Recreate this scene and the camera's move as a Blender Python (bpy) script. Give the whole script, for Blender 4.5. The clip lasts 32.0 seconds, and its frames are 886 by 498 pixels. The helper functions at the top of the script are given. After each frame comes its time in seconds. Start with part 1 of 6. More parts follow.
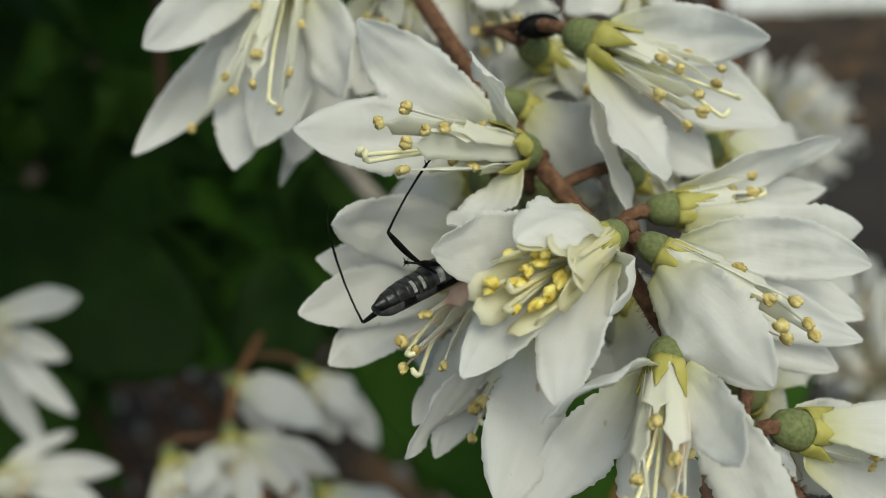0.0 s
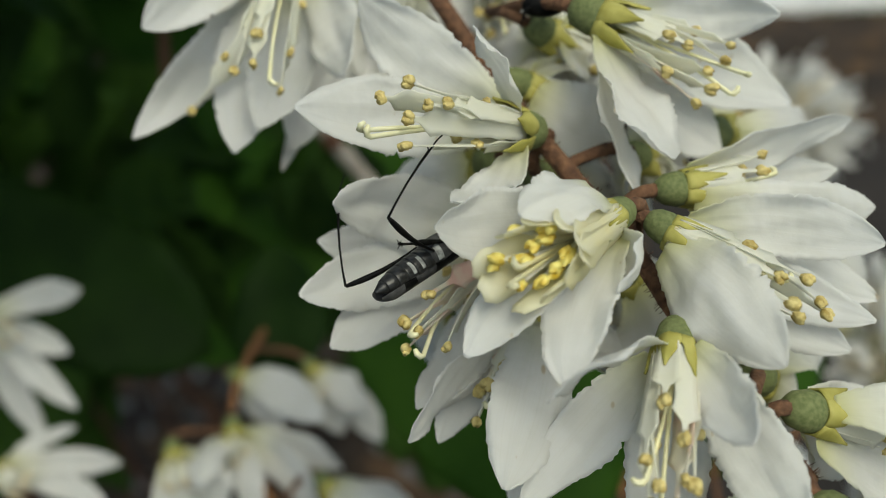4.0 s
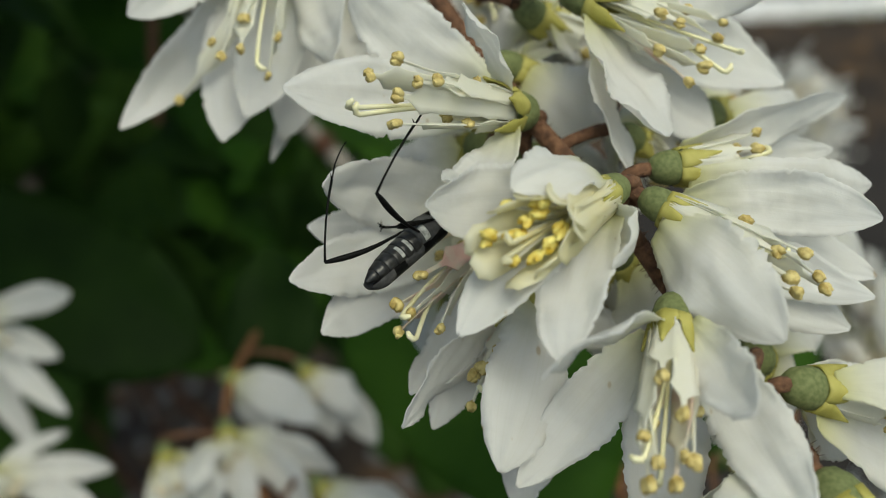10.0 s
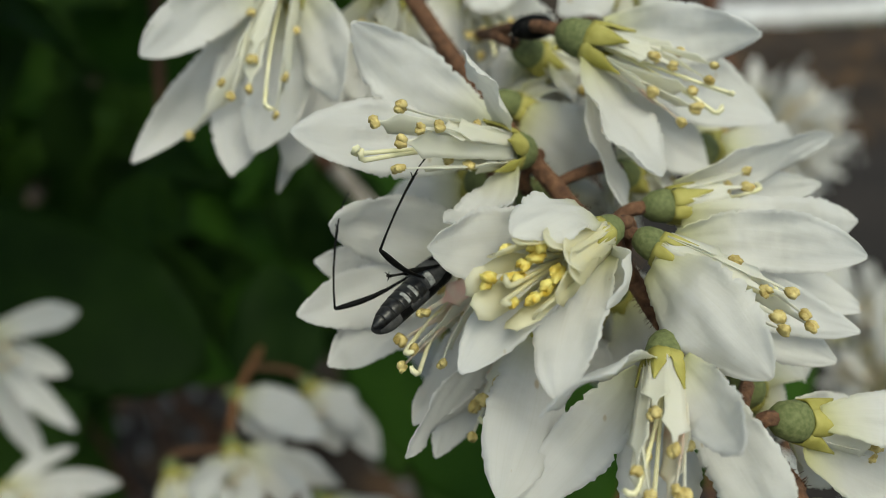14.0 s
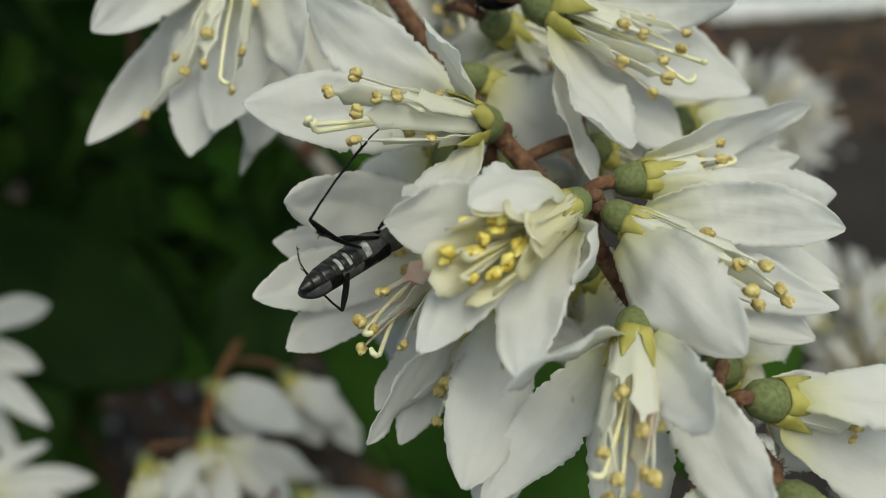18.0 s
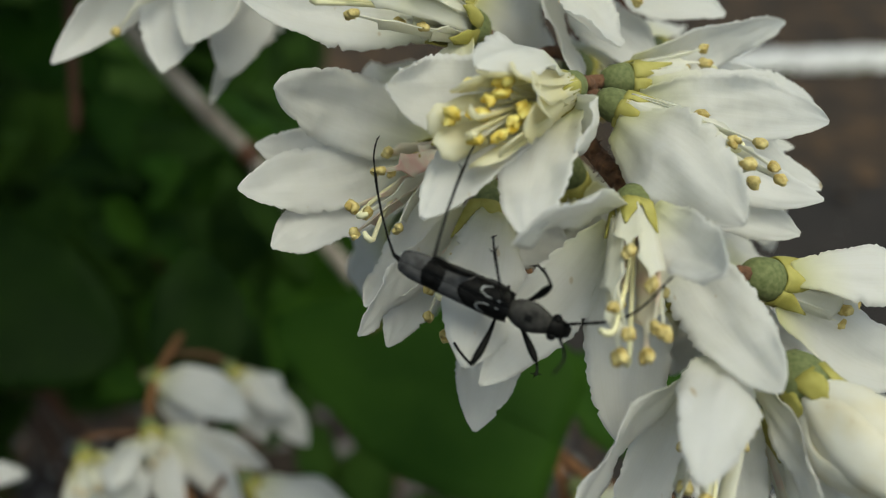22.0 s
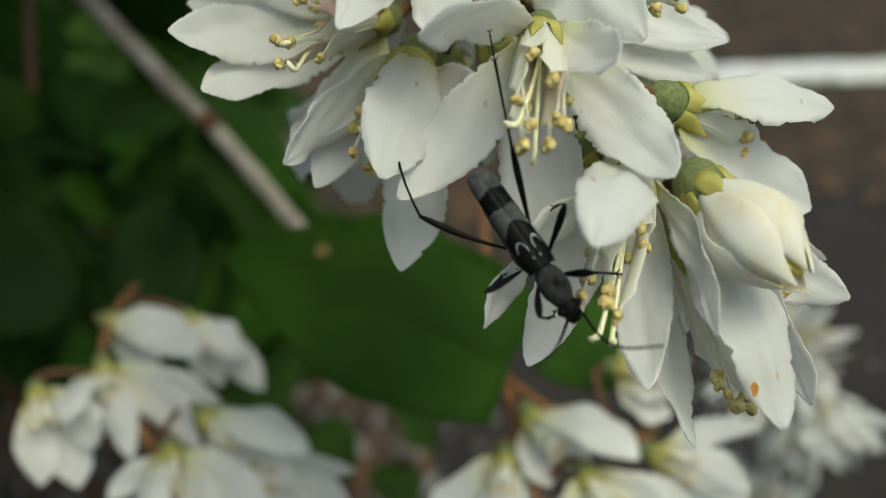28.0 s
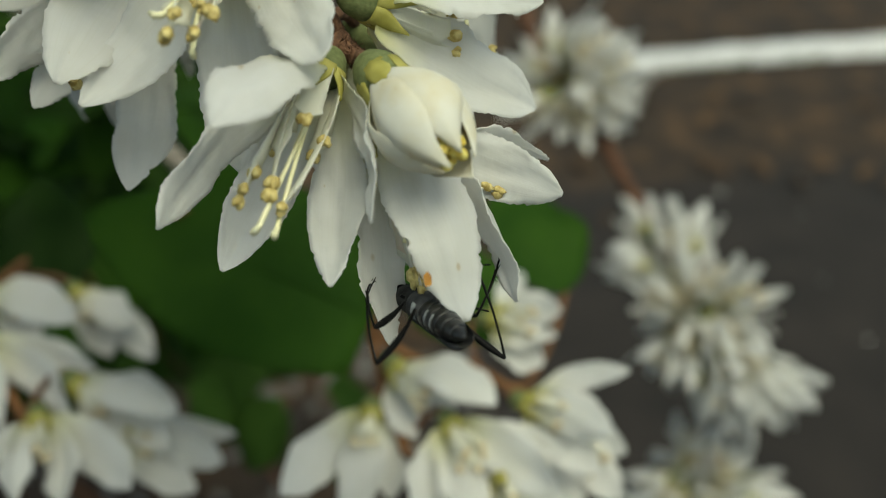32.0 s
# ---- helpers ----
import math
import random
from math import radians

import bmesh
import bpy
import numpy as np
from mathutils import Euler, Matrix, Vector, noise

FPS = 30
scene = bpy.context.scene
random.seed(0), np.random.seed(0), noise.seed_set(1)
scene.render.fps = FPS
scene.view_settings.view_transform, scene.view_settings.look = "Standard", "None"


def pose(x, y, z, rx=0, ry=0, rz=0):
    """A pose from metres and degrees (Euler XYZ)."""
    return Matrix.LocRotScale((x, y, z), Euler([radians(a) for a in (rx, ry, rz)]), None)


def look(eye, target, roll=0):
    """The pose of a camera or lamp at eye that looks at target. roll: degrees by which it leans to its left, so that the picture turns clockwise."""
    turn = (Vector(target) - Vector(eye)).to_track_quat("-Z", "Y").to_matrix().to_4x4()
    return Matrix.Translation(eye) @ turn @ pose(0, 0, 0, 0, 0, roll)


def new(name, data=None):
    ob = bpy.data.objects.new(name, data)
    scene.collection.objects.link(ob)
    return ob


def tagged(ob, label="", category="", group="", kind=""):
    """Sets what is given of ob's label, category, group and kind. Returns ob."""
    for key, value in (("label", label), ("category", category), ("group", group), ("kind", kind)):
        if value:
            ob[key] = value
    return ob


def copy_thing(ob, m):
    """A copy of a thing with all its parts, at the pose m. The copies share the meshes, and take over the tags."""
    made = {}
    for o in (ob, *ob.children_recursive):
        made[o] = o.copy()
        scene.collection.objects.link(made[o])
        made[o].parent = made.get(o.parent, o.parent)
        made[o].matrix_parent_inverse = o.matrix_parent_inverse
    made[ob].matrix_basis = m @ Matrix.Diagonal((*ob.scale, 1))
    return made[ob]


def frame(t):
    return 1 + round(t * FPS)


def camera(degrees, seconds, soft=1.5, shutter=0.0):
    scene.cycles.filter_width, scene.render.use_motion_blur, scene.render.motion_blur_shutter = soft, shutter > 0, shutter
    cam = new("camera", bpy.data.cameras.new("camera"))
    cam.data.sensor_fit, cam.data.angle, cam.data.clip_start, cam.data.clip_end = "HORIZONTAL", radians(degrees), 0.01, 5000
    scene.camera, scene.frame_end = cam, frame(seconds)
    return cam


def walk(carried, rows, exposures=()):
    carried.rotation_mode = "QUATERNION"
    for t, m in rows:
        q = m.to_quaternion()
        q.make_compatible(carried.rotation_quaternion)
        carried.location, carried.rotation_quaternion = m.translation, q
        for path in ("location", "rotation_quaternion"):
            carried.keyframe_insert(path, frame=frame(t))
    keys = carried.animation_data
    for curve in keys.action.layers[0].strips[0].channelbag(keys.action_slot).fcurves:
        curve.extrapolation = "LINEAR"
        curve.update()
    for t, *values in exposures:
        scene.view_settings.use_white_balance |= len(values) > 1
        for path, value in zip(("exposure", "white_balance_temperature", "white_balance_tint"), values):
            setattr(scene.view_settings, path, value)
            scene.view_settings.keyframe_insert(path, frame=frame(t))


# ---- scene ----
cam = camera(51.2, 32.0, soft=0.95)
cam.data.dof.use_dof = True
cam.data.dof.focus_distance = 0.0578
cam.data.dof.aperture_fstop = 26.0
EYE, TILT = 0.7, -35.0
SHRUB = pose(0, 0, EYE, TILT)          # the shrub's own frame, in which all flowers are laid out in millimetres
MM = 0.001
PATH = [
    (0, 0.00, 0.00, 0.00, 0.00, 0.00, -0.00),
    (0.5, 0.65, 0.28, -0.34, 0.22, -0.08, -0.06),
    (1, 0.75, -0.19, 0.32, 0.27, -0.13, -0.36),
    (1.5, 1.27, 1.03, -0.62, 0.22, -0.38, -0.32),
    (2, 0.43, 1.31, -0.88, 0.13, -0.18, -0.27),
    (2.5, 0.56, 1.11, -0.85, 0.23, -0.19, -0.09),
    (4.5, -0.12, 1.18, -1.85, 0.30, 0.20, 0.15),
    (5, -0.30, 0.81, -2.33, 0.25, 0.22, 0.24),
    (5.5, -0.55, 1.45, -2.03, 0.21, 0.13, 0.15),
    (6, -1.40, 1.49, -3.14, -0.19, 0.29, 0.33),
    (6.5, -0.37, 3.68, -3.51, 0.20, 0.02, 0.34),
    (7, -0.12, 2.98, -3.59, 0.15, 0.35, 0.44),
    (7.5, -0.49, 2.78, -2.91, 0.15, 0.53, 0.30),
    (8, -1.12, 2.04, -3.38, -0.05, 0.57, 0.53),
    (8.5, -0.21, 1.15, -2.85, -0.00, 0.76, 0.56),
    (9, -1.03, 1.28, -3.62, -0.31, 0.84, 0.64),
    (9.5, -0.50, 2.18, -3.14, -0.12, 0.74, 0.60),
    (10, 0.21, 2.22, -3.39, -0.05, 0.78, 0.82),
    (10.5, 1.01, 2.54, -2.60, -0.00, 0.77, 0.85),
    (11, 0.22, 2.22, -2.75, -0.13, 0.73, 0.89),
    (11.5, -0.08, 2.98, -3.35, -0.22, 0.81, 0.87),
    (12, -0.21, 4.05, -3.51, -0.14, 0.58, 0.91),
    (12.5, -0.54, 3.06, -3.30, -0.04, 0.81, 0.95),
    (13, -0.01, 1.79, -1.93, 0.00, 0.81, 0.89),
    (13.5, 0.01, -0.25, -1.86, -0.06, 1.05, 0.97),
    (14, 0.23, -0.23, -1.22, 0.05, 1.04, 0.91),
    (14.5, -0.28, -0.22, -1.83, 0.11, 1.19, 0.87),
    (16.5, 1.68, 1.95, -1.14, -0.02, 0.68, 1.18),
    (17, 1.02, 2.65, -3.28, -0.36, 0.64, 1.53),
    (17.5, 1.94, 2.56, -2.23, -0.16, 0.67, 1.54),
    (18, 2.17, 2.45, -2.51, -0.46, 0.82, 1.48),
    (18.5, 1.61, 3.01, -1.76, -0.67, 0.73, 1.52),
    (19, -1.28, 2.94, -2.80, -1.26, 1.04, 1.22),
    (19.5, -4.03, 3.38, -4.70, -3.58, 4.03, 1.44),
    (20, -6.75, 5.64, -5.99, -4.64, 4.62, 1.19),
    (20.5, -7.31, 5.90, -6.68, -4.74, 4.53, 1.51),
    (21, -6.41, 4.14, -7.94, -4.75, 4.50, 1.72),
    (21.5, -4.47, 4.63, -10.26, -4.76, 4.08, 1.38),
    (22, -2.45, 4.03, -12.81, -5.19, 4.00, 1.51),
    (22.5, -0.66, 1.58, -14.84, -5.50, 3.99, 1.69),
    (23, -0.05, 1.66, -14.93, -5.51, 3.95, 1.83),
    (23.5, -1.34, 1.42, -16.42, -5.60, 3.85, 2.01),
    (24, -1.09, 0.83, -16.28, -5.45, 4.00, 2.00),
    (24.5, 0.60, 0.90, -18.35, -5.58, 4.46, 2.33),
    (26.5, 1.40, 1.72, -18.18, -5.52, 4.78, 1.57),
    (27, -1.57, 2.25, -21.44, -6.01, 4.49, 1.55),
    (27.5, -0.38, 2.88, -24.32, -6.47, 4.94, 2.09),
    (28, 0.30, 2.13, -25.26, -6.79, 5.17, 2.26),
    (28.5, 2.90, 1.83, -25.73, -7.27, 4.74, 2.33),
    (29, 4.55, 2.29, -26.59, -7.61, 4.57, 2.81),
    (29.5, 6.33, 4.04, -27.18, -7.10, 4.56, 3.79),
    (30, 7.50, 4.64, -28.22, -7.09, 4.57, 4.85),
    (30.5, 8.64, 4.32, -29.71, -7.40, 5.51, 5.77),
    (31, 9.52, 2.55, -33.41, -7.49, 5.25, 6.07),
    (31.5, 13.82, 1.08, -34.06, -7.75, 5.05, 5.60),
    (32, 19.06, 1.56, -31.96, -6.33, 4.89, 4.40),
]
walk(cam, [(t, SHRUB @ pose(x * MM, y * MM, z * MM, 90 + pitch, roll, yaw)) for t, x, y, z, yaw, pitch, roll in PATH],
     [(0.0, 0.0, 6860, -6), (14.0, -0.02, 6860, -6), (17.0, -0.09, 6860, -6), (20.0, -0.03, 6880, -6), (26.0, 0.05, 6940, -8), (28.0, 0.14, 6960, -8), (30.5, 0.06, 7100, -10), (32.0, 0.02, 7180, -12)])

# ---- light: an overcast sky ----
world = bpy.data.worlds.new("sky")
scene.world = world
world.use_nodes = True
nt = world.node_tree
sky = nt.nodes.new("ShaderNodeTexSky")
sky.sky_type = "NISHITA"
sky.sun_disc = False
sky.sun_elevation, sky.sun_rotation = radians(64), radians(152)
sky.dust_density = 4.0
sky.air_density = 1.0
bg = nt.nodes["Background"]
nt.links.new(sky.outputs[0], bg.inputs[0])
bg.inputs[1].default_value = 0.12
sun = new("sun", bpy.data.lights.new("sun", "SUN"))
sun.data.energy, sun.data.angle, sun.data.color = 1.5, radians(40), (1.0, 0.96, 0.9)
sun.matrix_world = look((0.3, -0.5, 2.0), (0, 0.1, 0.65))


# ---- materials ----
def material(name, rough=0.6):
    m = bpy.data.materials.new(name)
    m.use_nodes = True
    p = m.node_tree.nodes["Principled BSDF"]
    p.inputs["Roughness"].default_value = rough
    return m, m.node_tree, p


def ramp(t, source, *stops):
    r = t.nodes.new("ShaderNodeValToRGB")
    e = r.color_ramp.elements
    while len(e) < len(stops):
        e.new(0.5)
    for k, (at, c) in zip(e, stops):
        k.position, k.color = at, (*c, 1)
    t.links.new(source, r.inputs[0])
    return r.outputs[0]


def noise_tex(t, scale, detail=4, coords="Object"):
    c = t.nodes.new("ShaderNodeTexCoord")
    n = t.nodes.new("ShaderNodeTexNoise")
    n.inputs["Scale"].default_value, n.inputs["Detail"].default_value = scale, detail
    t.links.new(c.outputs[coords], n.inputs["Vector"])
    return n.outputs[0]


def bump(t, p, height, strength, distance):
    b = t.nodes.new("ShaderNodeBump")
    b.inputs["Strength"].default_value, b.inputs["Distance"].default_value = strength, distance
    t.links.new(height, b.inputs["Height"])
    t.links.new(b.outputs[0], p.inputs["Normal"])
    return b


def thin(m, t, p, share, tint):
    """Lets light through a thin sheet."""
    tr = t.nodes.new("ShaderNodeBsdfTranslucent")
    tr.inputs[0].default_value = (*tint, 1)
    mix = t.nodes.new("ShaderNodeMixShader")
    mix.inputs[0].default_value = share
    t.links.new(p.outputs[0], mix.inputs[1])
    t.links.new(tr.outputs[0], mix.inputs[2])
    t.links.new(mix.outputs[0], t.nodes["Material Output"].inputs[0])


def plain(name, *stops, scale=800, rough=0.6, relief=0.2, depth=0.0002):
    m, t, p = material(name, rough)
    n = noise_tex(t, scale)
    t.links.new(ramp(t, n, *stops), p.inputs["Base Color"])
    bump(t, p, n, relief, depth)
    return m


def petal_material():
    m, t, p = material("petal_white", 0.55)
    uv = t.nodes.new("ShaderNodeTexCoord")
    sep = t.nodes.new("ShaderNodeSeparateXYZ")
    t.links.new(uv.outputs["UV"], sep.inputs[0])
    # greenish yellow at the foot, white further out
    foot = ramp(t, sep.outputs[1], (0.0, (0.66, 0.66, 0.30)), (0.15, (0.82, 0.82, 0.66)), (0.36, (0.88, 0.88, 0.88)), (1.0, (0.88, 0.885, 0.905)))
    n = noise_tex(t, 260, 5)
    spots = ramp(t, n, (0.3, (0.93, 0.925, 0.89)), (0.6, (1, 1, 1)))
    # faint long veins, and a few brown specks
    vm = t.nodes.new("ShaderNodeMapping")
    vm.inputs["Scale"].default_value = (26, 1.0, 1)
    t.links.new(uv.outputs["UV"], vm.inputs[0])
    vn = t.nodes.new("ShaderNodeTexNoise")
    vn.inputs["Scale"].default_value, vn.inputs["Detail"].default_value = 1.3, 4
    t.links.new(vm.outputs[0], vn.inputs["Vector"])
    veins = ramp(t, vn.outputs[0], (0.36, (0.955, 0.955, 0.93)), (0.54, (1, 1, 1)))
    # sparse short brown bruises
    oc = t.nodes.new("ShaderNodeMapping")
    oc.inputs["Scale"].default_value, oc.inputs["Rotation"].default_value = (1, 0.3, 0.55), (0.5, 0.4, 0.9)
    t.links.new(uv.outputs["Object"], oc.inputs[0])
    cells = t.nodes.new("ShaderNodeTexVoronoi")
    cells.inputs["Scale"].default_value = 620
    t.links.new(oc.outputs[0], cells.inputs["Vector"])
    few = t.nodes.new("ShaderNodeSeparateColor")
    t.links.new(cells.outputs["Color"], few.inputs[0])
    size = t.nodes.new("ShaderNodeMapRange")
    size.inputs[1].default_value, size.inputs[2].default_value = 0.80, 1.0
    size.inputs[3].default_value, size.inputs[4].default_value = 0.0, 0.11
    t.links.new(few.outputs[0], size.inputs[0])
    gap = t.nodes.new("ShaderNodeMath")
    gap.operation = "SUBTRACT"
    t.links.new(cells.outputs["Distance"], gap.inputs[0])
    t.links.new(size.outputs[0], gap.inputs[1])
    specks = ramp(t, gap.outputs[0], (0.0, (0.60, 0.47, 0.28)), (0.05, (1, 1, 1)))
    for extra in (veins, specks):
        mm = t.nodes.new("ShaderNodeMix")
        mm.data_type, mm.blend_type = "RGBA", "MULTIPLY"
        mm.inputs["Factor"].default_value = 1.0
        t.links.new(spots, mm.inputs["A"])
        t.links.new(extra, mm.inputs["B"])
        spots = mm.outputs["Result"]
    mul = t.nodes.new("ShaderNodeMix")
    mul.data_type, mul.blend_type = "RGBA", "MULTIPLY"
    mul.inputs["Factor"].default_value = 1.0
    t.links.new(foot, mul.inputs["A"])
    t.links.new(spots, mul.inputs["B"])
    t.links.new(mul.outputs["Result"], p.inputs["Base Color"])
    # veins along the blade
    sc = t.nodes.new("ShaderNodeMapping")
    sc.inputs["Scale"].default_value = (14, 1.2, 1)
    t.links.new(uv.outputs["UV"], sc.inputs[0])
    v = t.nodes.new("ShaderNodeTexNoise")
    v.inputs["Scale"].default_value, v.inputs["Detail"].default_value = 1.6, 3
    t.links.new(sc.outputs[0], v.inputs["Vector"])
    b = bump(t, p, v.outputs[0], 0.13, 0.00026)
    fine = t.nodes.new("ShaderNodeBump")
    fine.inputs["Strength"].default_value, fine.inputs["Distance"].default_value = 0.45, 0.0001
    t.links.new(noise_tex(t, 2200, 3), fine.inputs["Height"])
    t.links.new(fine.outputs[0], b.inputs["Normal"])
    thin(m, t, p, 0.54, (0.94, 0.93, 0.895))
    return m


def leaf_material(name, dark, light):
    m, t, p = material(name, 0.6)
    p.inputs["Specular IOR Level"].default_value = 0.07
    n = noise_tex(t, 90, 6)
    t.links.new(ramp(t, n, (0.3, dark), (0.7, light)), p.inputs["Base Color"])
    bump(t, p, noise_tex(t, 500, 4), 0.3, 0.0005)
    thin(m, t, p, 0.25, light)
    return m


PETAL = petal_material()
ANTHER = plain("anther_ochre", (0.35, (0.40, 0.29, 0.08)), (0.6, (0.70, 0.58, 0.24)), scale=1900, relief=0.6, depth=0.0003)
def soft(m, share, tint):
    thin(m, m.node_tree, m.node_tree.nodes["Principled BSDF"], share, tint)
    return m


FILAMENT = soft(plain("filament_cream", (0.3, (0.87, 0.86, 0.74)), (0.7, (0.89, 0.885, 0.84)), scale=500), 0.45, (0.95, 0.94, 0.83))
STYLE = plain("style_pale", (0.3, (0.80, 0.76, 0.44)), (0.7, (0.85, 0.82, 0.58)), scale=600)
PINK = soft(plain("filament_pink", (0.45, (0.86, 0.83, 0.70)), (0.66, (0.82, 0.55, 0.50)), scale=420), 0.3, (0.9, 0.8, 0.66))
OVARY = plain("ovary_green", (0.3, (0.10, 0.125, 0.04)), (0.7, (0.19, 0.215, 0.085)), scale=3200, rough=0.8, relief=0.25)
SEPAL = plain("sepal_olive", (0.3, (0.26, 0.24, 0.035)), (0.7, (0.46, 0.42, 0.12)), scale=500, rough=0.7)
STEM = plain("stem_rusty", (0.3, (0.070, 0.032, 0.017)), (0.7, (0.20, 0.100, 0.052)), scale=1500, rough=0.9, relief=1.0, depth=0.0004)
THROAT = soft(plain("filament_yellow", (0.3, (0.88, 0.83, 0.54)), (0.7, (0.89, 0.88, 0.77)), scale=350), 0.5, (0.96, 0.93, 0.72))
POLLEN = plain("anther_yellow", (0.3, (0.62, 0.42, 0.03)), (0.6, (0.83, 0.74, 0.24)), scale=1300, relief=0.6, depth=0.0003)
FADED = plain("stamen_faded", (0.3, (0.55, 0.44, 0.26)), (0.7, (0.74, 0.66, 0.46)), scale=600)
STICK = plain("bark_grey", (0.3, (0.20, 0.17, 0.14)), (0.7, (0.42, 0.38, 0.33)), scale=150, rough=0.8)
STALK = plain("stalk_orange_brown", (0.3, (0.10, 0.045, 0.016)), (0.7, (0.26, 0.12, 0.045)), scale=300, rough=0.85)
TWIG = plain("bark_brown", (0.3, (0.04, 0.018, 0.010)), (0.7, (0.15, 0.065, 0.032)), scale=200, rough=0.8)
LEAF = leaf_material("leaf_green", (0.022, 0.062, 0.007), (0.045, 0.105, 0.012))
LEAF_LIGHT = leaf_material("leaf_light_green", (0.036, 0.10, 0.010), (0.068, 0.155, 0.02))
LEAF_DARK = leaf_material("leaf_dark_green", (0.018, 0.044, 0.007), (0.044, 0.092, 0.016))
# darker copy of LEAF_DARK: the shade on two leaves is put into their colour
LEAF_SHADED = leaf_material("leaf_shaded_green", (0.006, 0.018, 0.003), (0.017, 0.040, 0.007))
BLACK = plain("beetle_black", (0.3, (0.003, 0.003, 0.003)), (0.7, (0.010, 0.010, 0.010)), scale=3000, rough=0.42, relief=0.4, depth=0.00005)
BLACK.node_tree.nodes["Principled BSDF"].inputs["Specular IOR Level"].default_value = 0.06
DOWN = plain("beetle_grey_down", (0.3, (0.038, 0.038, 0.039)), (0.7, (0.098, 0.098, 0.100)), scale=1500, rough=0.9)
DOWN.node_tree.nodes["Principled BSDF"].inputs["Specular IOR Level"].default_value = 0.1
DOWN_DARK = plain("beetle_dark_down", (0.3, (0.009, 0.009, 0.009)), (0.7, (0.080, 0.078, 0.074)), scale=1000, rough=0.8, relief=0.5)
DOWN_DARK.node_tree.nodes["Principled BSDF"].inputs["Specular IOR Level"].default_value = 0.1
BELLY = plain("beetle_belly", (0.3, (0.008, 0.008, 0.008)), (0.7, (0.030, 0.030, 0.031)), scale=2500, rough=0.3, relief=0.4, depth=0.00005)
BELLY.node_tree.nodes["Principled BSDF"].inputs["Specular IOR Level"].default_value = 0.5
DOWN_WHITE = plain("beetle_white_down", (0.3, (0.16, 0.165, 0.16)), (0.7, (0.50, 0.51, 0.50)), scale=3500, rough=0.8)


# ---- mesh helpers ----
def part(name, bm, mat, parent=None, label="", smooth=True):
    me = bpy.data.meshes.new(name)
    bm.to_mesh(me)
    bm.free()
    for q in me.polygons:
        q.use_smooth = smooth
    for m in (mat if isinstance(mat, (list, tuple)) else [mat]):
        me.materials.append(m)
    ob = new(name, me)
    ob.parent = parent
    if label:
        tagged(ob, label)
    return ob


def side(v, ref):
    """A unit vector across v, as near to ref as may be."""
    v = v.normalized()
    n = ref - v * ref.dot(v)
    if n.length < 1e-6:
        n = v.orthogonal()
    return n.normalized()


def sheet_mesh(points, across, normals, widths, cup, thick, rows, ragged=0.0, seed=0, wave=0.0, crumple=0.0, groove=0.9):
    """A thin closed blade along points; cup bends its cross-section towards the normals."""
    bm = bmesh.new()
    uv = bm.loops.layers.uv.new("UVMap")
    rnd = random.Random(seed)
    n, k = len(points), rows
    ph = rnd.uniform(0, 6.28)
    grid = []
    for lay in (0.5, -0.5):
        g = []
        r2 = random.Random(seed + 7)
        # small uneven teeth along both rims, and a rare nick
        teeth = [[r2.uniform(-ragged, 0.6 * ragged) - (2.2 * ragged if r2.random() < 0.04 else 0) for q in range(2)] for i in range(n)]
        for i in range(n):
            line = []
            for j in range(k):
                s = 2 * j / (k - 1) - 1
                w = widths[i] * 0.5
                edge = 1 + teeth[i][s > 0] * max(0, abs(s) - 0.6) / 0.4 + (0.11 * noise.noise((i * 3.4 / n, seed * 0.37, 7.0 if s > 0 else 0.0)) if crumple else 0)
                rip = 2.2 * wave * w * abs(s) ** 3 * math.sin(i * 13.0 / n + ph + (1.9 if s > 0 else 0))
                crease = wave * w * (0.5 * math.sin(s * 5.2 + ph + 1.3 * i / n) + 0.35 * math.sin(s * 9.1 + 2 * ph + i * 0.25) - groove * math.exp(-(s / 0.12) ** 2))
                q = points[i] + across[i] * (w * s * edge) + normals[i] * (cup * w * (s * s - 0.3) + rip + crease + lay * thick * (1 - 0.6 * abs(s)))
                if crumple:   # uneven swells, and a finer frill towards the rim
                    at = points[i] + across[i] * (w * s) + Vector((seed * 0.013, 0, 0))
                    q += normals[i] * (MM * (2.2 * crumple * noise.noise(at * 420) + 0.55 * crumple * noise.noise(at * 1500) + 1.2 * crumple * s ** 4 * noise.noise(at * 2600)))
                line.append(bm.verts.new(q))
            g.append(line)
        grid.append(g)

    def quad(a, b, c, d, uvq):
        f = bm.faces.new((a, b, c, d))
        for l, q in zip(f.loops, uvq):
            l[uv].uv = q

    for g, flip in zip(grid, (False, True)):
        for i in range(n - 1):
            for j in range(k - 1):
                vs = [(i, j), (i, j + 1), (i + 1, j + 1), (i + 1, j)]
                if flip:
                    vs.reverse()
                quad(*[g[a][b] for a, b in vs], [(b / (k - 1), a / (n - 1)) for a, b in vs])
    rim = [(i, 0) for i in range(n)] + [(n - 1, j) for j in range(1, k)] + [(i, k - 1) for i in range(n - 2, -1, -1)] + [(0, j) for j in range(k - 2, 0, -1)]
    for a, b in zip(rim, rim[1:] + rim[:1]):
        quad(grid[0][a[0]][a[1]], grid[0][b[0]][b[1]], grid[1][b[0]][b[1]], grid[1][a[0]][a[1]], [(q[1] / (k - 1), q[0] / (n - 1)) for q in (a, b, b, a)])
    bmesh.ops.recalc_face_normals(bm, faces=bm.faces)
    return bm


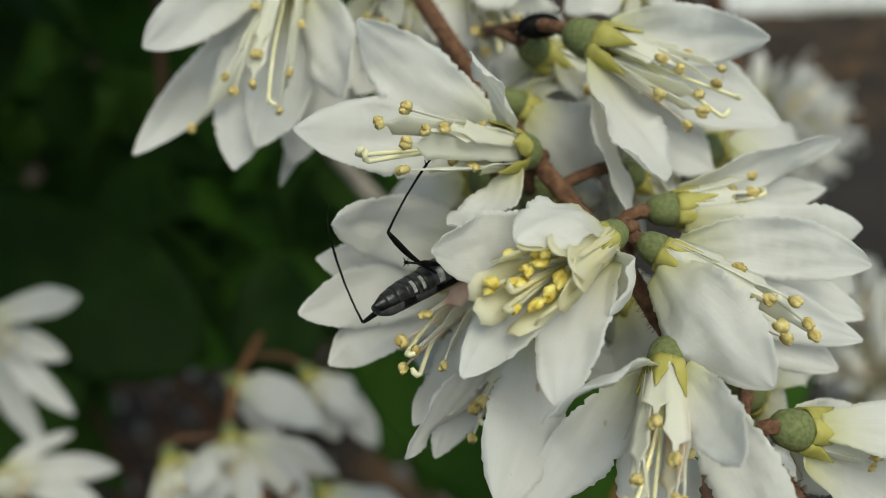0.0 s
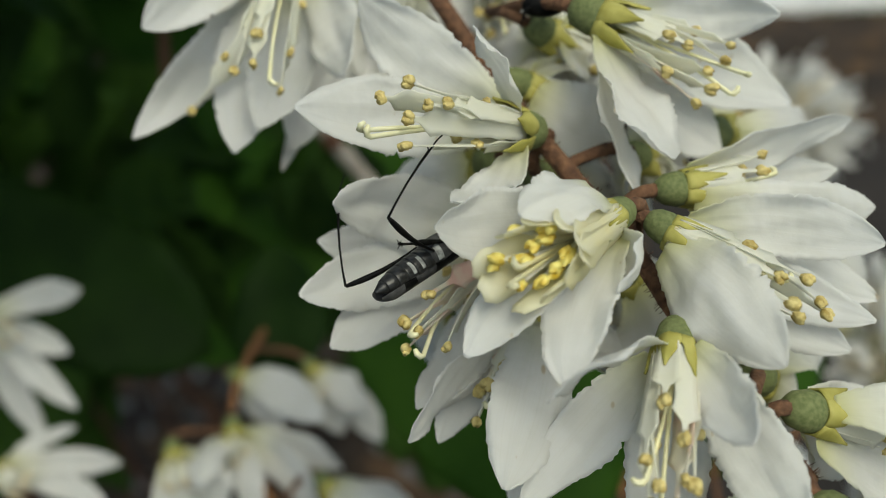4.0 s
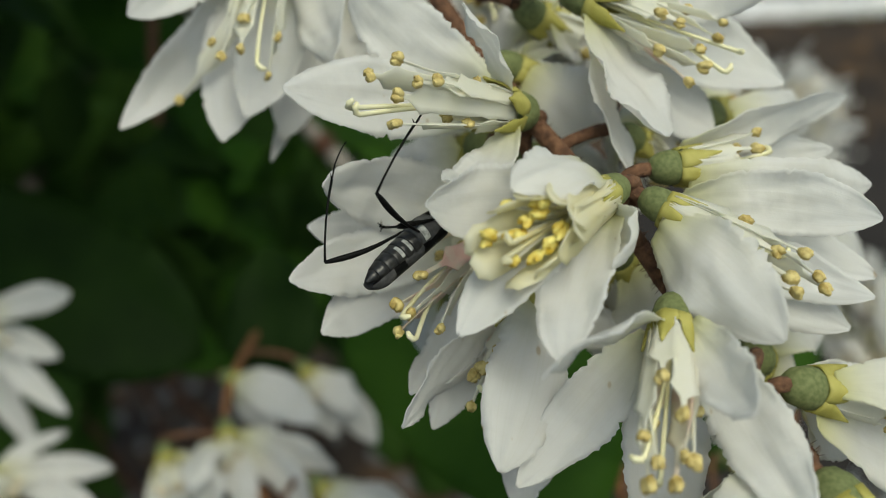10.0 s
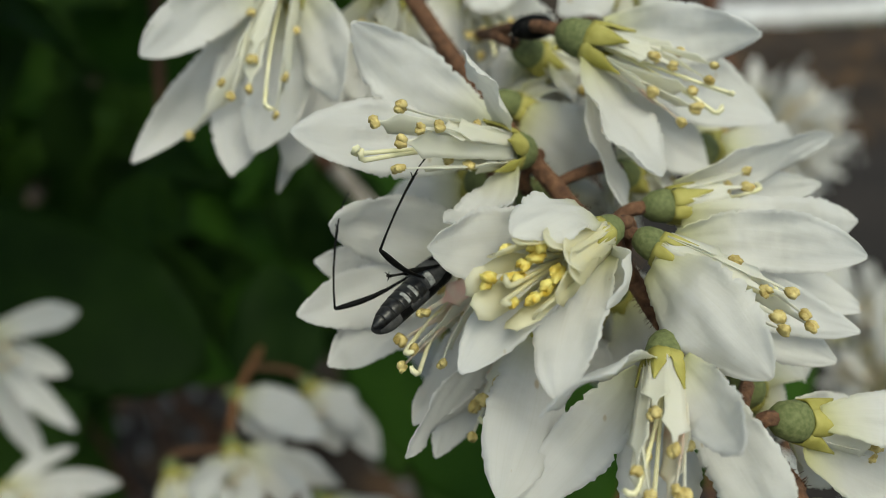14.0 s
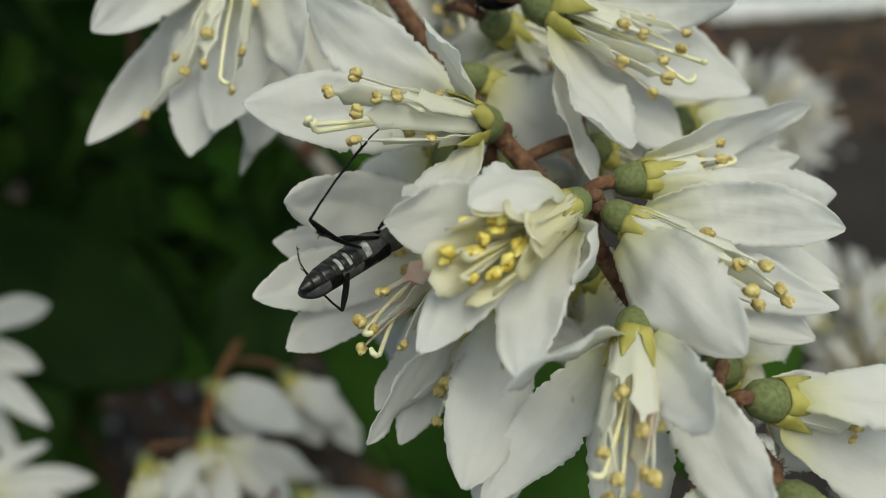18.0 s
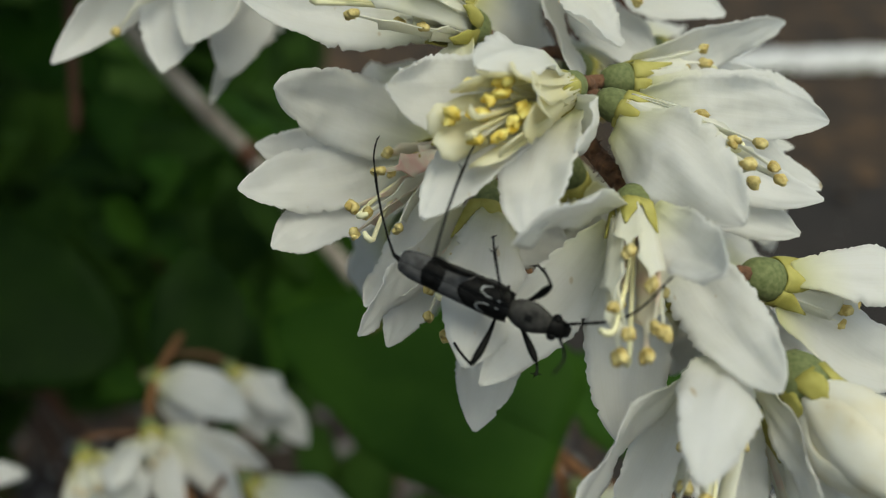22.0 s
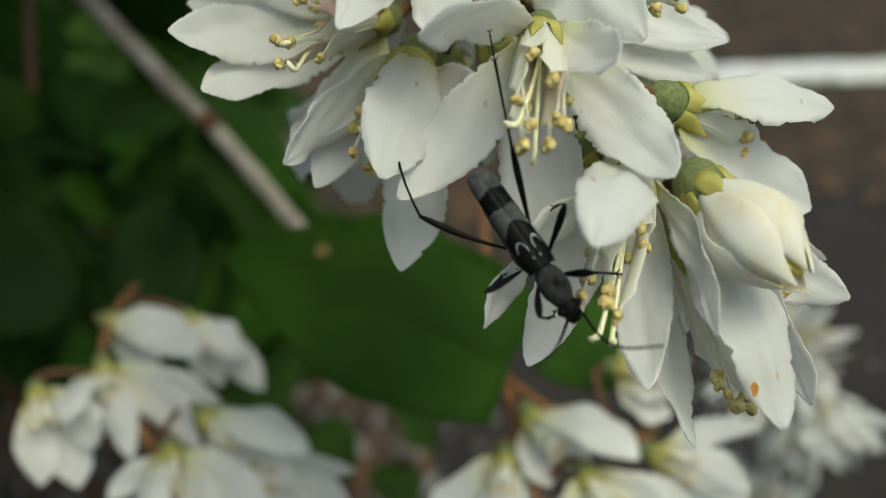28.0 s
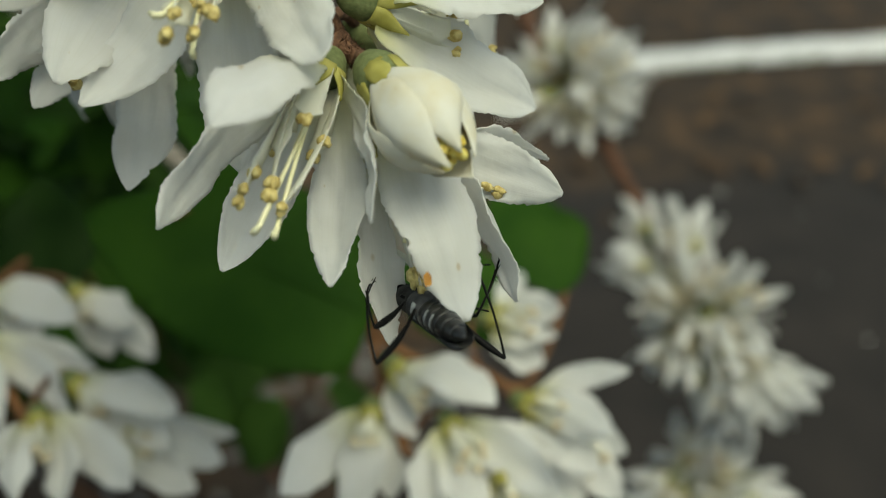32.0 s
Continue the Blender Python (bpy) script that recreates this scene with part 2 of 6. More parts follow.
def bezier(a, b, c, n):
    return [a * (1 - u) ** 2 + b * (2 * u * (1 - u)) + c * u * u for u in (i / (n - 1) for i in range(n))]


def petal_mesh(foot, tip, inner, width, bow, roll, seed, n=13, k=7, pointed=0.6, open_to=None):
    rnd = random.Random(seed)
    d = tip - foot
    length = d.length
    nin = side(d, inner)
    if isinstance(roll, tuple):
        nin, roll = side(d, Vector(roll)), 0
    elif open_to is not None:
        f = side(d, open_to)
        nin = side(d, nin + f * (1.5 if f.dot(nin) > -0.1 else -1.5))
    ctrl = foot + d * 0.5 - nin * (2 * bow * length)
    rnd2 = rnd.uniform(-0.05, 0.05) * length
    pts = bezier(foot, ctrl, tip, n)
    lat = d.normalized().cross(nin)
    pts = [q + lat * (rnd2 * math.sin(math.pi * i / (n - 1))) for i, q in enumerate(pts)]
    turn = Matrix.Rotation(radians(roll), 3, d.normalized())
    tw = rnd.uniform(-0.3, 0.3)
    peak, steep = rnd.uniform(0.42, 0.58), rnd.uniform(1.75, 2.3)
    across, normals, widths = [], [], []
    for i in range(n):
        u = i / (n - 1)
        tan = (pts[min(i + 1, n - 1)] - pts[max(i - 1, 0)]).normalized()
        nn = Matrix.Rotation(tw * (u - 0.3), 3, tan) @ (turn @ side(tan, nin))
        nn = side(tan, nn)
        normals.append(nn)
        across.append(tan.cross(nn))
        # narrow foot, broadest past the middle, rounded end with a small point
        v = max(0, (u - peak) / (1 - peak))
        f = (0.40 + 0.60 * math.sin(min(1, u / peak) * math.pi / 2)) * max(0.07, (1 - v ** steep) ** 0.72)
        widths.append(1.04 * width * MM * f * (1 + rnd.uniform(-0.012, 0.012)))
    return sheet_mesh(pts, across, normals, widths, rnd.uniform(0.05, 0.3), 0.00014, k, ragged=0.045, seed=seed, wave=0.075, crumple=0.11 if n > 20 else 0.0, groove=0.6)


def tube_bm(bm, pts, radii, sides=6, flat=1.0, ref=Vector((0, 0, 1)), caps=True):
    rings = []
    for i, q in enumerate(pts):
        tan = (pts[min(i + 1, len(pts) - 1)] - pts[max(i - 1, 0)]).normalized()
        a = side(tan, ref)
        b = tan.cross(a)
        rings.append([bm.verts.new(q + (a * math.cos(g) * flat + b * math.sin(g)) * radii[i]) for g in (2 * math.pi * s / sides for s in range(sides))])
    for r, s in zip(rings, rings[1:]):
        for j in range(sides):
            bm.faces.new((r[j], r[(j + 1) % sides], s[(j + 1) % sides], s[j]))
    if caps:
        bm.faces.new(list(reversed(rings[0])))
        bm.faces.new(rings[-1])
    return bm


def ball_bm(bm, centre, axis, length, radius, segs=8, rings=6, squash=1.0):
    axis = axis.normalized()
    pts = [centre + axis * (length * 0.5 * -math.cos(math.pi * i / rings)) for i in range(rings + 1)]
    rad = [max(radius * math.sin(math.pi * i / rings), radius * 0.05) for i in range(rings + 1)]
    return tube_bm(bm, pts, rad, segs, squash)


# ---- flowers ----
STEM_LINE = [Vector(q) for q in [(-3.6, 80, 24.3), (1.9, 75, 14.8), (6.2, 70, 7.8), (9.8, 66.5, 2.6), (12.8, 64, -1.6), (15.4, 61, -6.4), (20.1, 60, -12.7), (22.4, 58.5, -15.7), (20.2, 58, -14), (22, 58.5, -15.6), (22.9, 61, -17.7)]]
FAR_LINES = [[Vector(q) for q in line] for line in ([(-53, 300, -15), (-42, 240, -13), (-34, 195, -11), (-31.5, 178, -11), (-33, 151, -20), (-32.8, 142, -29), (-27, 137, -36), (-23, 134, -43)],
    [(20.7, 260, 60.6), (26.4, 170, 4.8), (24.5, 145, -13.5), (23.8, 135, -24), (23.5, 128, -32), (24.6, 125, -40), (26.5, 123, -48)],
    [(23.5, 128, -31.5), (29, 126, -36), (36, 127, -37), (43, 129, -41), (50, 139, -36), (56, 150, -28)])]


def near_on(a, b, p):
    u = max(0, min(1, (p - a).dot(b - a) / (b - a).length_squared))
    return a + (b - a) * u


COUNT = [0]


def flower(base, axis, petals, anthers=(), styles=(), ovary=1.0, pollen=None, cup=(), pink=0.04, stalk=None, label="fully open white blossom with cream stamens and olive calyx", group="blossoms of the near cluster"):
    """base and the parts' ends in millimetres of the shrub's frame, the ends from the base."""
    COUNT[0] += 1
    seed = COUNT[0] * 100
    rnd = random.Random(seed)
    root = tagged(new("flower"), label, "flower", group)
    root.matrix_world = SHRUB @ Matrix.Translation(Vector(base) * MM)
    ax = Vector(axis).normalized()
    near = base[1] < 90
    n, k = (56, 13) if near else (17, 9)
    for i, (x, y, z, w, bow, roll) in enumerate(petals):
        tip = Vector((x, y, z)) * MM
        foot = side(ax, tip) * (1.3 * MM) + ax * (0.2 * MM)
        part("petal", petal_mesh(foot, tip, ax, w, bow, roll, seed + i, n, k, open_to=Vector((0, -1, 0.3))), PETAL, root)
    # ovary cup and sepals
    bm = bmesh.new()
    prof = [(-2.9, 0.4), (-2.6, 0.9), (-2.0, 1.3), (-1.0, 1.5), (0.0, 1.42), (0.25, 1.0), (0.3, 0.2)]
    tube_bm(bm, [ax * (h * MM * ovary) for h, r in prof], [r * MM * ovary for h, r in prof], 14)
    part("ovary", bm, OVARY, root)
    end = Vector(base) - ax * 9 + Vector((0, 3, 2))
    if near:
        best = min((near_on(a, b, Vector(base)) for a, b in zip(STEM_LINE, STEM_LINE[1:])), key=lambda q: (q - Vector(base)).length)
        if (best - Vector(base)).length < 16:
            end = best
    else:
        best = min((near_on(a, b, Vector(base)) for line in FAR_LINES for a, b in zip(line, line[1:])), key=lambda q: (q - Vector(base)).length)
        if (best - Vector(base)).length < 18:
            end = best
    if stalk:
        end = Vector(base) + Vector(stalk)
    bm = bmesh.new()
    rel = (end - Vector(base)) * MM
    tube_bm(bm, bezier(-ax * (2.6 * MM * ovary), -ax * (5.0 * MM), rel, 7), [0.5 * MM] * 4 + [0.45 * MM] * 3, 8)
    part("pedicel", bm, STEM, root, "rusty-brown flower stalk")
    u0 = ax.orthogonal().normalized()
    for i in range(5):
        r = Matrix.Rotation(2 * math.pi * i / 5 + seed, 3, ax) @ u0
        ll = rnd.uniform(0.85, 1.15) * ovary
        pts = bezier(r * (1.42 * MM * ovary) - ax * (0.5 * MM * ovary), r * (1.6 * MM * ovary) + ax * (0.5 * MM * ll), r * (1.95 * MM * ovary) + ax * (2.6 * MM * ll), 8)
        acr = [ax.cross(r)] * 8
        part("sepal", sheet_mesh(pts, acr, [-r] * 8, [w * MM * ovary for w in (1.7, 1.85, 1.9, 1.75, 1.45, 1.0, 0.5, 0.12)], 0.45, 0.00018, 7, seed=seed + i, ragged=0.05, wave=0.06), SEPAL, root)
    # stamens: flat winged filaments with anthers
    ends = [Vector(q) * MM for q in anthers]
    want = 10 if near else 6
    spread = 0
    while len(ends) < want:
        g = spread * 2.4 + seed
        r = Matrix.Rotation(g, 3, ax) @ u0
        ends.append(ax * (rnd.uniform(4.0, 6.2) * MM) + r * (rnd.uniform(1.3, 2.3) * MM))
        spread += 1
    for i, e in enumerate(ends):
        wing = Vector(cup[i]) * MM if i < len(cup) else e
        s0 = side(ax, wing) * (1.05 * MM)
        way = wing - s0
        n = 14
        pts = bezier(s0, s0 + ax * (way.length * 0.5) + side(ax, wing) * (0.4 * MM), wing, n)
        r = side(way, s0)
        acr = [way.normalized().cross(r)] * n
        if cup:
            wid = [1.2 + 1.3 * j / n for j in range(n - 2)] + [2.0, 1.0]
        else:
            m = rnd.choice((8, 9, 10, 11))
            wid = [1.05 + 0.5 * j / m for j in range(m)] + [1.85] + [0.45] + [0.30] * (n - m - 3) + [0.22]
        pale = PINK if rnd.random() < pink else (THROAT if cup else FILAMENT)
        st = part("stamen", sheet_mesh(pts, acr, [r] * n, [w * MM for w in wid], 0.25, 0.00016, 5, seed=i, ragged=0.1 if cup else 0.05), pale, root)
        if not near:
            bm = bmesh.new()
            ball_bm(bm, e, ax, 1.3 * MM, 0.5 * MM, 7, 5)
            part("anther", bm, FADED, st, "faded tan pollen sacs")
        else:
            bm = bmesh.new()
            tube = (e - s0).normalized()
            sd = side(tube, Vector((rnd.gauss(0, 1), rnd.gauss(0, 1), rnd.gauss(0, 1))))
            fat = rnd.uniform(0.8, 1.12)
            for sgn in (-1, 1):
                ball_bm(bm, e + sd * (0.15 * fat * sgn * MM), tube + sd * rnd.uniform(-0.2, 0.6) * sgn, rnd.uniform(0.75, 1.05) * (1.35 if cup else 1.0) * fat * MM, rnd.uniform(0.27, 0.36) * fat * MM, 9, 7)
            for v in bm.verts:   # shrunken, crumbling sacs
                v.co += Vector((rnd.uniform(-1, 1), rnd.uniform(-1, 1), rnd.uniform(-1, 1))) * ((0.09 if cup else 0.06) * MM)
            if cup:
                old = set(bm.faces)
                tube_bm(bm, bezier(Vector((0, 0, 0)), ax * (e.length * 0.5), e, 5), [0.16 * MM] * 5, 6)
                for f in bm.faces:
                    f.material_index = 0 if f in old else 1
            part("anther", bm, [pollen or ANTHER, FILAMENT], st, "bright yellow pollen sacs" if pollen else "ochre-yellow pollen sacs")
    sty = [Vector(q) * MM for q in styles] or ([ax * (7.0 * MM) + u0 * MM, ax * (6.6 * MM) - u0 * (0.8 * MM)] if near else [])
    for e in sty:
        bm = bmesh.new()
        pts = bezier(Vector((0, 0, 0)), ax * (e.length * 0.5), e, 7)
        hook = side(e, Vector((rnd.gauss(0, 1), rnd.gauss(0, 0.4), 0.6)))
        pts += [e + e.normalized() * (0.25 * MM) + hook * (0.12 * MM), e + e.normalized() * (0.35 * MM) + hook * (0.45 * MM), e + e.normalized() * (0.2 * MM) + hook * (0.75 * MM)]
        tube_bm(bm, pts, [0.13 * MM] * 5 + [0.15 * MM, 0.17 * MM, 0.21 * MM, 0.21 * MM, 0.13 * MM], 8)
        part("style", bm, THROAT if cup else STYLE, root, "pale yellow club-tipped style")
    return root


def tube(name, pts, r0, r1, mat, label, category, kind="", sides=10, knobs=0.0, hairs=0):
    ps = [SHRUB @ (Vector(q) * MM) for q in pts]
    fine = []
    for i in range(len(ps) - 1):
        a, b, c, d = ps[max(i - 1, 0)], ps[i], ps[i + 1], ps[min(i + 2, len(ps) - 1)]
        for s in range(6):
            u = s / 6
            fine.append(0.5 * (2 * b + (c - a) * u + (2 * a - 5 * b + 4 * c - d) * u * u + (3 * b - a - 3 * c + d) * u ** 3))
    fine.append(ps[-1])
    n = len(fine)
    bm = bmesh.new()
    tube_bm(bm, fine, [(r0 + (r1 - r0) * i / (n - 1)) * MM * (1 + knobs * math.sin(i * 2.3) * math.sin(i * 0.7)) for i in range(n)], sides)
    rnd = random.Random(n)
    for i in range(hairs):
        a = rnd.randrange(n - 1)
        q = fine[a].lerp(fine[a + 1], rnd.random())
        d = side(fine[a + 1] - fine[a], Vector((rnd.gauss(0, 1), rnd.gauss(0, 1), rnd.gauss(0, 1))))
        q = q + d * ((r0 + (r1 - r0) * a / (n - 1)) * MM * 0.95)
        tube_bm(bm, [q, q + (d + Vector((rnd.gauss(0, 0.5), rnd.gauss(0, 0.5), rnd.gauss(0, 0.5)))) * (rnd.uniform(0.12, 0.3) * MM)], [0.035 * MM, 0.012 * MM], 3)
    return tagged(part(name, bm, mat), label, category, kind=kind)


tube("stem", STEM_LINE, 0.8, 0.45, STEM, "rusty-brown downy flower stalk bearing the near cluster", "stem", knobs=0.05, hairs=1500)
tube("stem", FAR_LINES[0], 0.8, 0.6, STALK, "thin brown stalk of a farther cluster", "stem", knobs=0.1)
tube("stem", FAR_LINES[1], 0.9, 0.6, STALK, "reddish-brown stalk of the lower cluster", "stem", knobs=0.1)
tube("stem", FAR_LINES[2], 0.8, 0.5, STALK, "reddish-brown side stalk of the lower cluster", "stem", knobs=0.1)


def shoots():
    """Woody shoots of the shrub from the earth up into its leaves, and the twig that carries the near cluster over."""
    inv = SHRUB.inverted()
    rnd = random.Random(12)
    for i in range(9):
        x, y = -0.34 + 0.045 * i, 0.52 + rnd.uniform(-0.06, 0.06) - 0.015 * i
        top = Vector((x * 0.9 - 0.02 + rnd.uniform(-0.03, 0.03), y - rnd.uniform(0.05, 0.2), rnd.uniform(0.55, 0.75)))
        if i > 4:
            top = Vector((x - 0.12, y - 0.05, rnd.uniform(0.42, 0.5)))
        foot = Vector((x, y, 0))
        mid = foot.lerp(top, 0.5) + Vector((rnd.uniform(-0.03, 0.03), 0.03, 0))
        tube("shoot", [inv @ q / MM for q in (foot, foot.lerp(mid, 0.6), mid, mid.lerp(top, 0.6), top)], 3.2, 1.2, TWIG, "brown woody shoot rising among the leaves of the shrub", "branch", knobs=0.1)
    a = SHRUB @ (STEM_LINE[0] * MM)
    tube("twig", [inv @ q / MM for q in (a, a + Vector((-0.015, 0.01, 0.03)), Vector((-0.09, 0.16, 0.80)), Vector((-0.26, 0.34, 0.70)), Vector((-0.36, 0.45, 0.35)), Vector((-0.38, 0.5, 0.0)))], 1.0, 4.0, TWIG, "arching brown twig that carries the near cluster", "branch", knobs=0.06)
    c1, c2, c3 = [Vector(q) for q in ((111.5, 230, -34.2), (83.4, 235, 29.2), (112.7, 250, -81.1))]
    b = inv @ Vector((0.02, 0.35, 0.78)) / MM
    tube("twig", [c3, c3.lerp(c1, 0.5), c1, c1.lerp(c2, 0.5), c2, c2 + (c2 - c1) * 0.45, b, inv @ Vector((-0.26, 0.42, 0.70)) / MM, inv @ Vector((-0.34, 0.5, 0.0)) / MM], 0.7, 3.5, TWIG, "thin brown twig bearing the clusters over the ground", "branch", knobs=0.06)

    tube("twig", [(-60.4, 194, 80.2), (-59.4, 193, 53.8), (-58.6, 192, 39.6), (-57.9, 192, 25.9)], 1.3, 0.9, TWIG, "thin reddish-brown twig in the shade of the shrub", "branch", knobs=0.1)


shoots()


def stick(points):
    """A woody shoot in lengths, with a swollen node between them."""
    root = tagged(new("stick"), "smooth grey-brown woody shoot with a brown node", "branch")
    ps = [SHRUB @ (Vector(q) * MM) for q in points]
    root.matrix_world = Matrix.Translation(ps[0])
    ps = [q - ps[0] for q in ps]
    for a, b in zip(ps, ps[1:]):
        bm = bmesh.new()
        n = 9
        tube_bm(bm, [a.lerp(b, i / (n - 1)) for i in range(n)], [(1.85 + 0.3 * (abs(i / (n - 1) - 0.5) * 2) ** 4) * MM for i in range(n)], 12)
        part("internode", bm, STICK, root)
    for q, d in ((ps[2], ps[2] - ps[1]),):
        bm = bmesh.new()
        ball_bm(bm, q, d, 6.5 * MM, 2.5 * MM, 12, 8)
        part("node", bm, TWIG, root, "brown swollen node with bud scales")


stick([(-53.3, 200, 52.9), (-33.6, 206, 31.2), (-25.7, 208, 23.4), (-16.2, 212, 11.9), (-2.8, 216, -4.8)])


SPOT = plain("leaf_spot", (0.3, (0.09, 0.09, 0.012)), (0.7, (0.20, 0.13, 0.02)), scale=600)


def leaf(points, width, mat, label, droop=0.12, face=(0, -0.6, 0.8), spot=0, spot_side=0, blunt=0.0):
    foot, tip = [Vector(q) * MM for q in points]
    n, k = (17, 9) if foot.y < 0.18 else (9, 5)
    root = tagged(new("leaf"), label, "leaf", "leaves of the shrub")
    root.matrix_world = SHRUB @ Matrix.Translation(foot)
    d = tip - foot
    nn = side(d, Vector(face))
    pts = bezier(Vector((0, 0, 0)), d * 0.5 + nn * (droop * d.length), d, n)
    tans = [(pts[min(i + 1, n - 1)] - pts[max(i - 1, 0)]).normalized() for i in range(n)]
    ns = [side(t, nn) for t in tans]
    ws = [width * MM * max(0.02, math.sin(math.pi * (blunt + (1 - blunt) * i / (n - 1)) ** 0.8) ** 0.75) for i in range(n)]
    part("blade", sheet_mesh(pts, [t.cross(q) for t, q in zip(tans, ns)], ns, ws, 0.12, 0.0003, k, ragged=0.03, seed=int(width * 10), wave=0.05, groove=0.0), mat, root)
    bm = bmesh.new()
    tube_bm(bm, [p - q * (0.8 * MM) for p, q in zip(pts, ns)], [0.5 * MM * (1 - 0.8 * i / n) for i in range(n)], 6)
    part("midrib", bm, mat, root)
    if spot:
        bm = bmesh.new()
        c = pts[int(spot * n)]
        q, t = ns[int(spot * n)], tans[int(spot * n)]
        ac = t.cross(q)
        rnd = random.Random(3)
        ring = []
        for g in range(14):
            r = 1.25 * MM * rnd.uniform(0.7, 1.2)
            ring.append(bm.verts.new(c + ac * (spot_side * MM) + (t * math.cos(g * 0.449) + ac * math.sin(g * 0.449)) * r + q * (1.1 * MM)))
        bm.faces.new(ring)
        part("spot", bm, SPOT, root, "yellow-brown dead spot")
    return root


leaf([(23.5, 122.0, -29.5), (-13.9, 129.0, -13.1)], 27, LEAF, "broad mid-green leaf with a yellow spot behind the blossoms", face=(0, -1, 0.45), spot=0.67, spot_side=3.8, blunt=0.13)
leaf([(44.9, 140.0, -33.2), (27.2, 146.0, -20.4)], 17, LEAF, "mid-green leaf behind the stalk of the lower cluster", face=(0, -1, 0.5))
leaf([(-41.9, 165.0, -19.7), (-99.8, 172.0, 8.9)], 29, LEAF_SHADED, "broad dark green leaf in the shade", face=(0, -1, 0.3))
leaf([(-27.8, 160, -24.3), (-31.6, 170, 0.1)], 17, LEAF_SHADED, "small dark green leaf in the shade", face=(0, -1, 0.3))
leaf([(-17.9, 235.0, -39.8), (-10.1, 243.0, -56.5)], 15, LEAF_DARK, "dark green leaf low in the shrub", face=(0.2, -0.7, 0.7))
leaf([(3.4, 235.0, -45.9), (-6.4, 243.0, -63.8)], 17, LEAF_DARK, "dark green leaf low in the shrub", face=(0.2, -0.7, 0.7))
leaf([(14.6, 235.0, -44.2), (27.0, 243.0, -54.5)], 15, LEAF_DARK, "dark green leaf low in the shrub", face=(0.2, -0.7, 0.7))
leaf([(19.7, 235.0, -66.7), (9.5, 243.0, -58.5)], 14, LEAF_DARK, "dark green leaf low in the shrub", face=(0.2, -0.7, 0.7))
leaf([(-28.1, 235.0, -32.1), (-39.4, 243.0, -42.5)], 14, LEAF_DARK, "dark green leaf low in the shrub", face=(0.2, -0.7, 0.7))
leaf([(56, 150, -27.9), (48.1, 160, -8)], 18, LEAF, "mid-green leaf behind the cluster")

leaf([(-62.4, 255, 33.2), (-49.7, 262, 21.6)], 16, LEAF_LIGHT, "small light green leaf deeper in the shrub", face=(0.2, -0.7, 0.7))
leaf([(-49.0, 250, 15.4), (-62.8, 256, 24.2)], 13, LEAF_LIGHT, "small light green leaf deeper in the shrub", face=(0.2, -0.7, 0.7))
leaf([(-65.0, 240, 18.1), (-57.1, 248, 5.9)], 15, LEAF_LIGHT, "small light green leaf deeper in the shrub", face=(0.2, -0.7, 0.7))
leaf([(-45.4, 235, 24.9), (-54.7, 240, 14.6)], 11, LEAF_LIGHT, "small light green leaf deeper in the shrub", face=(0.2, -0.7, 0.7))
leaf([(-61.1, 262, 40.6), (-75.8, 266, 37.6)], 13, LEAF_LIGHT, "small light green leaf deeper in the shrub", face=(0.2, -0.7, 0.7))
leaf([(-45.1, 236, 21.7), (-56.5, 240, 28.1)], 12, LEAF_LIGHT, "small light green leaf deeper in the shrub", face=(0.2, -0.7, 0.7))


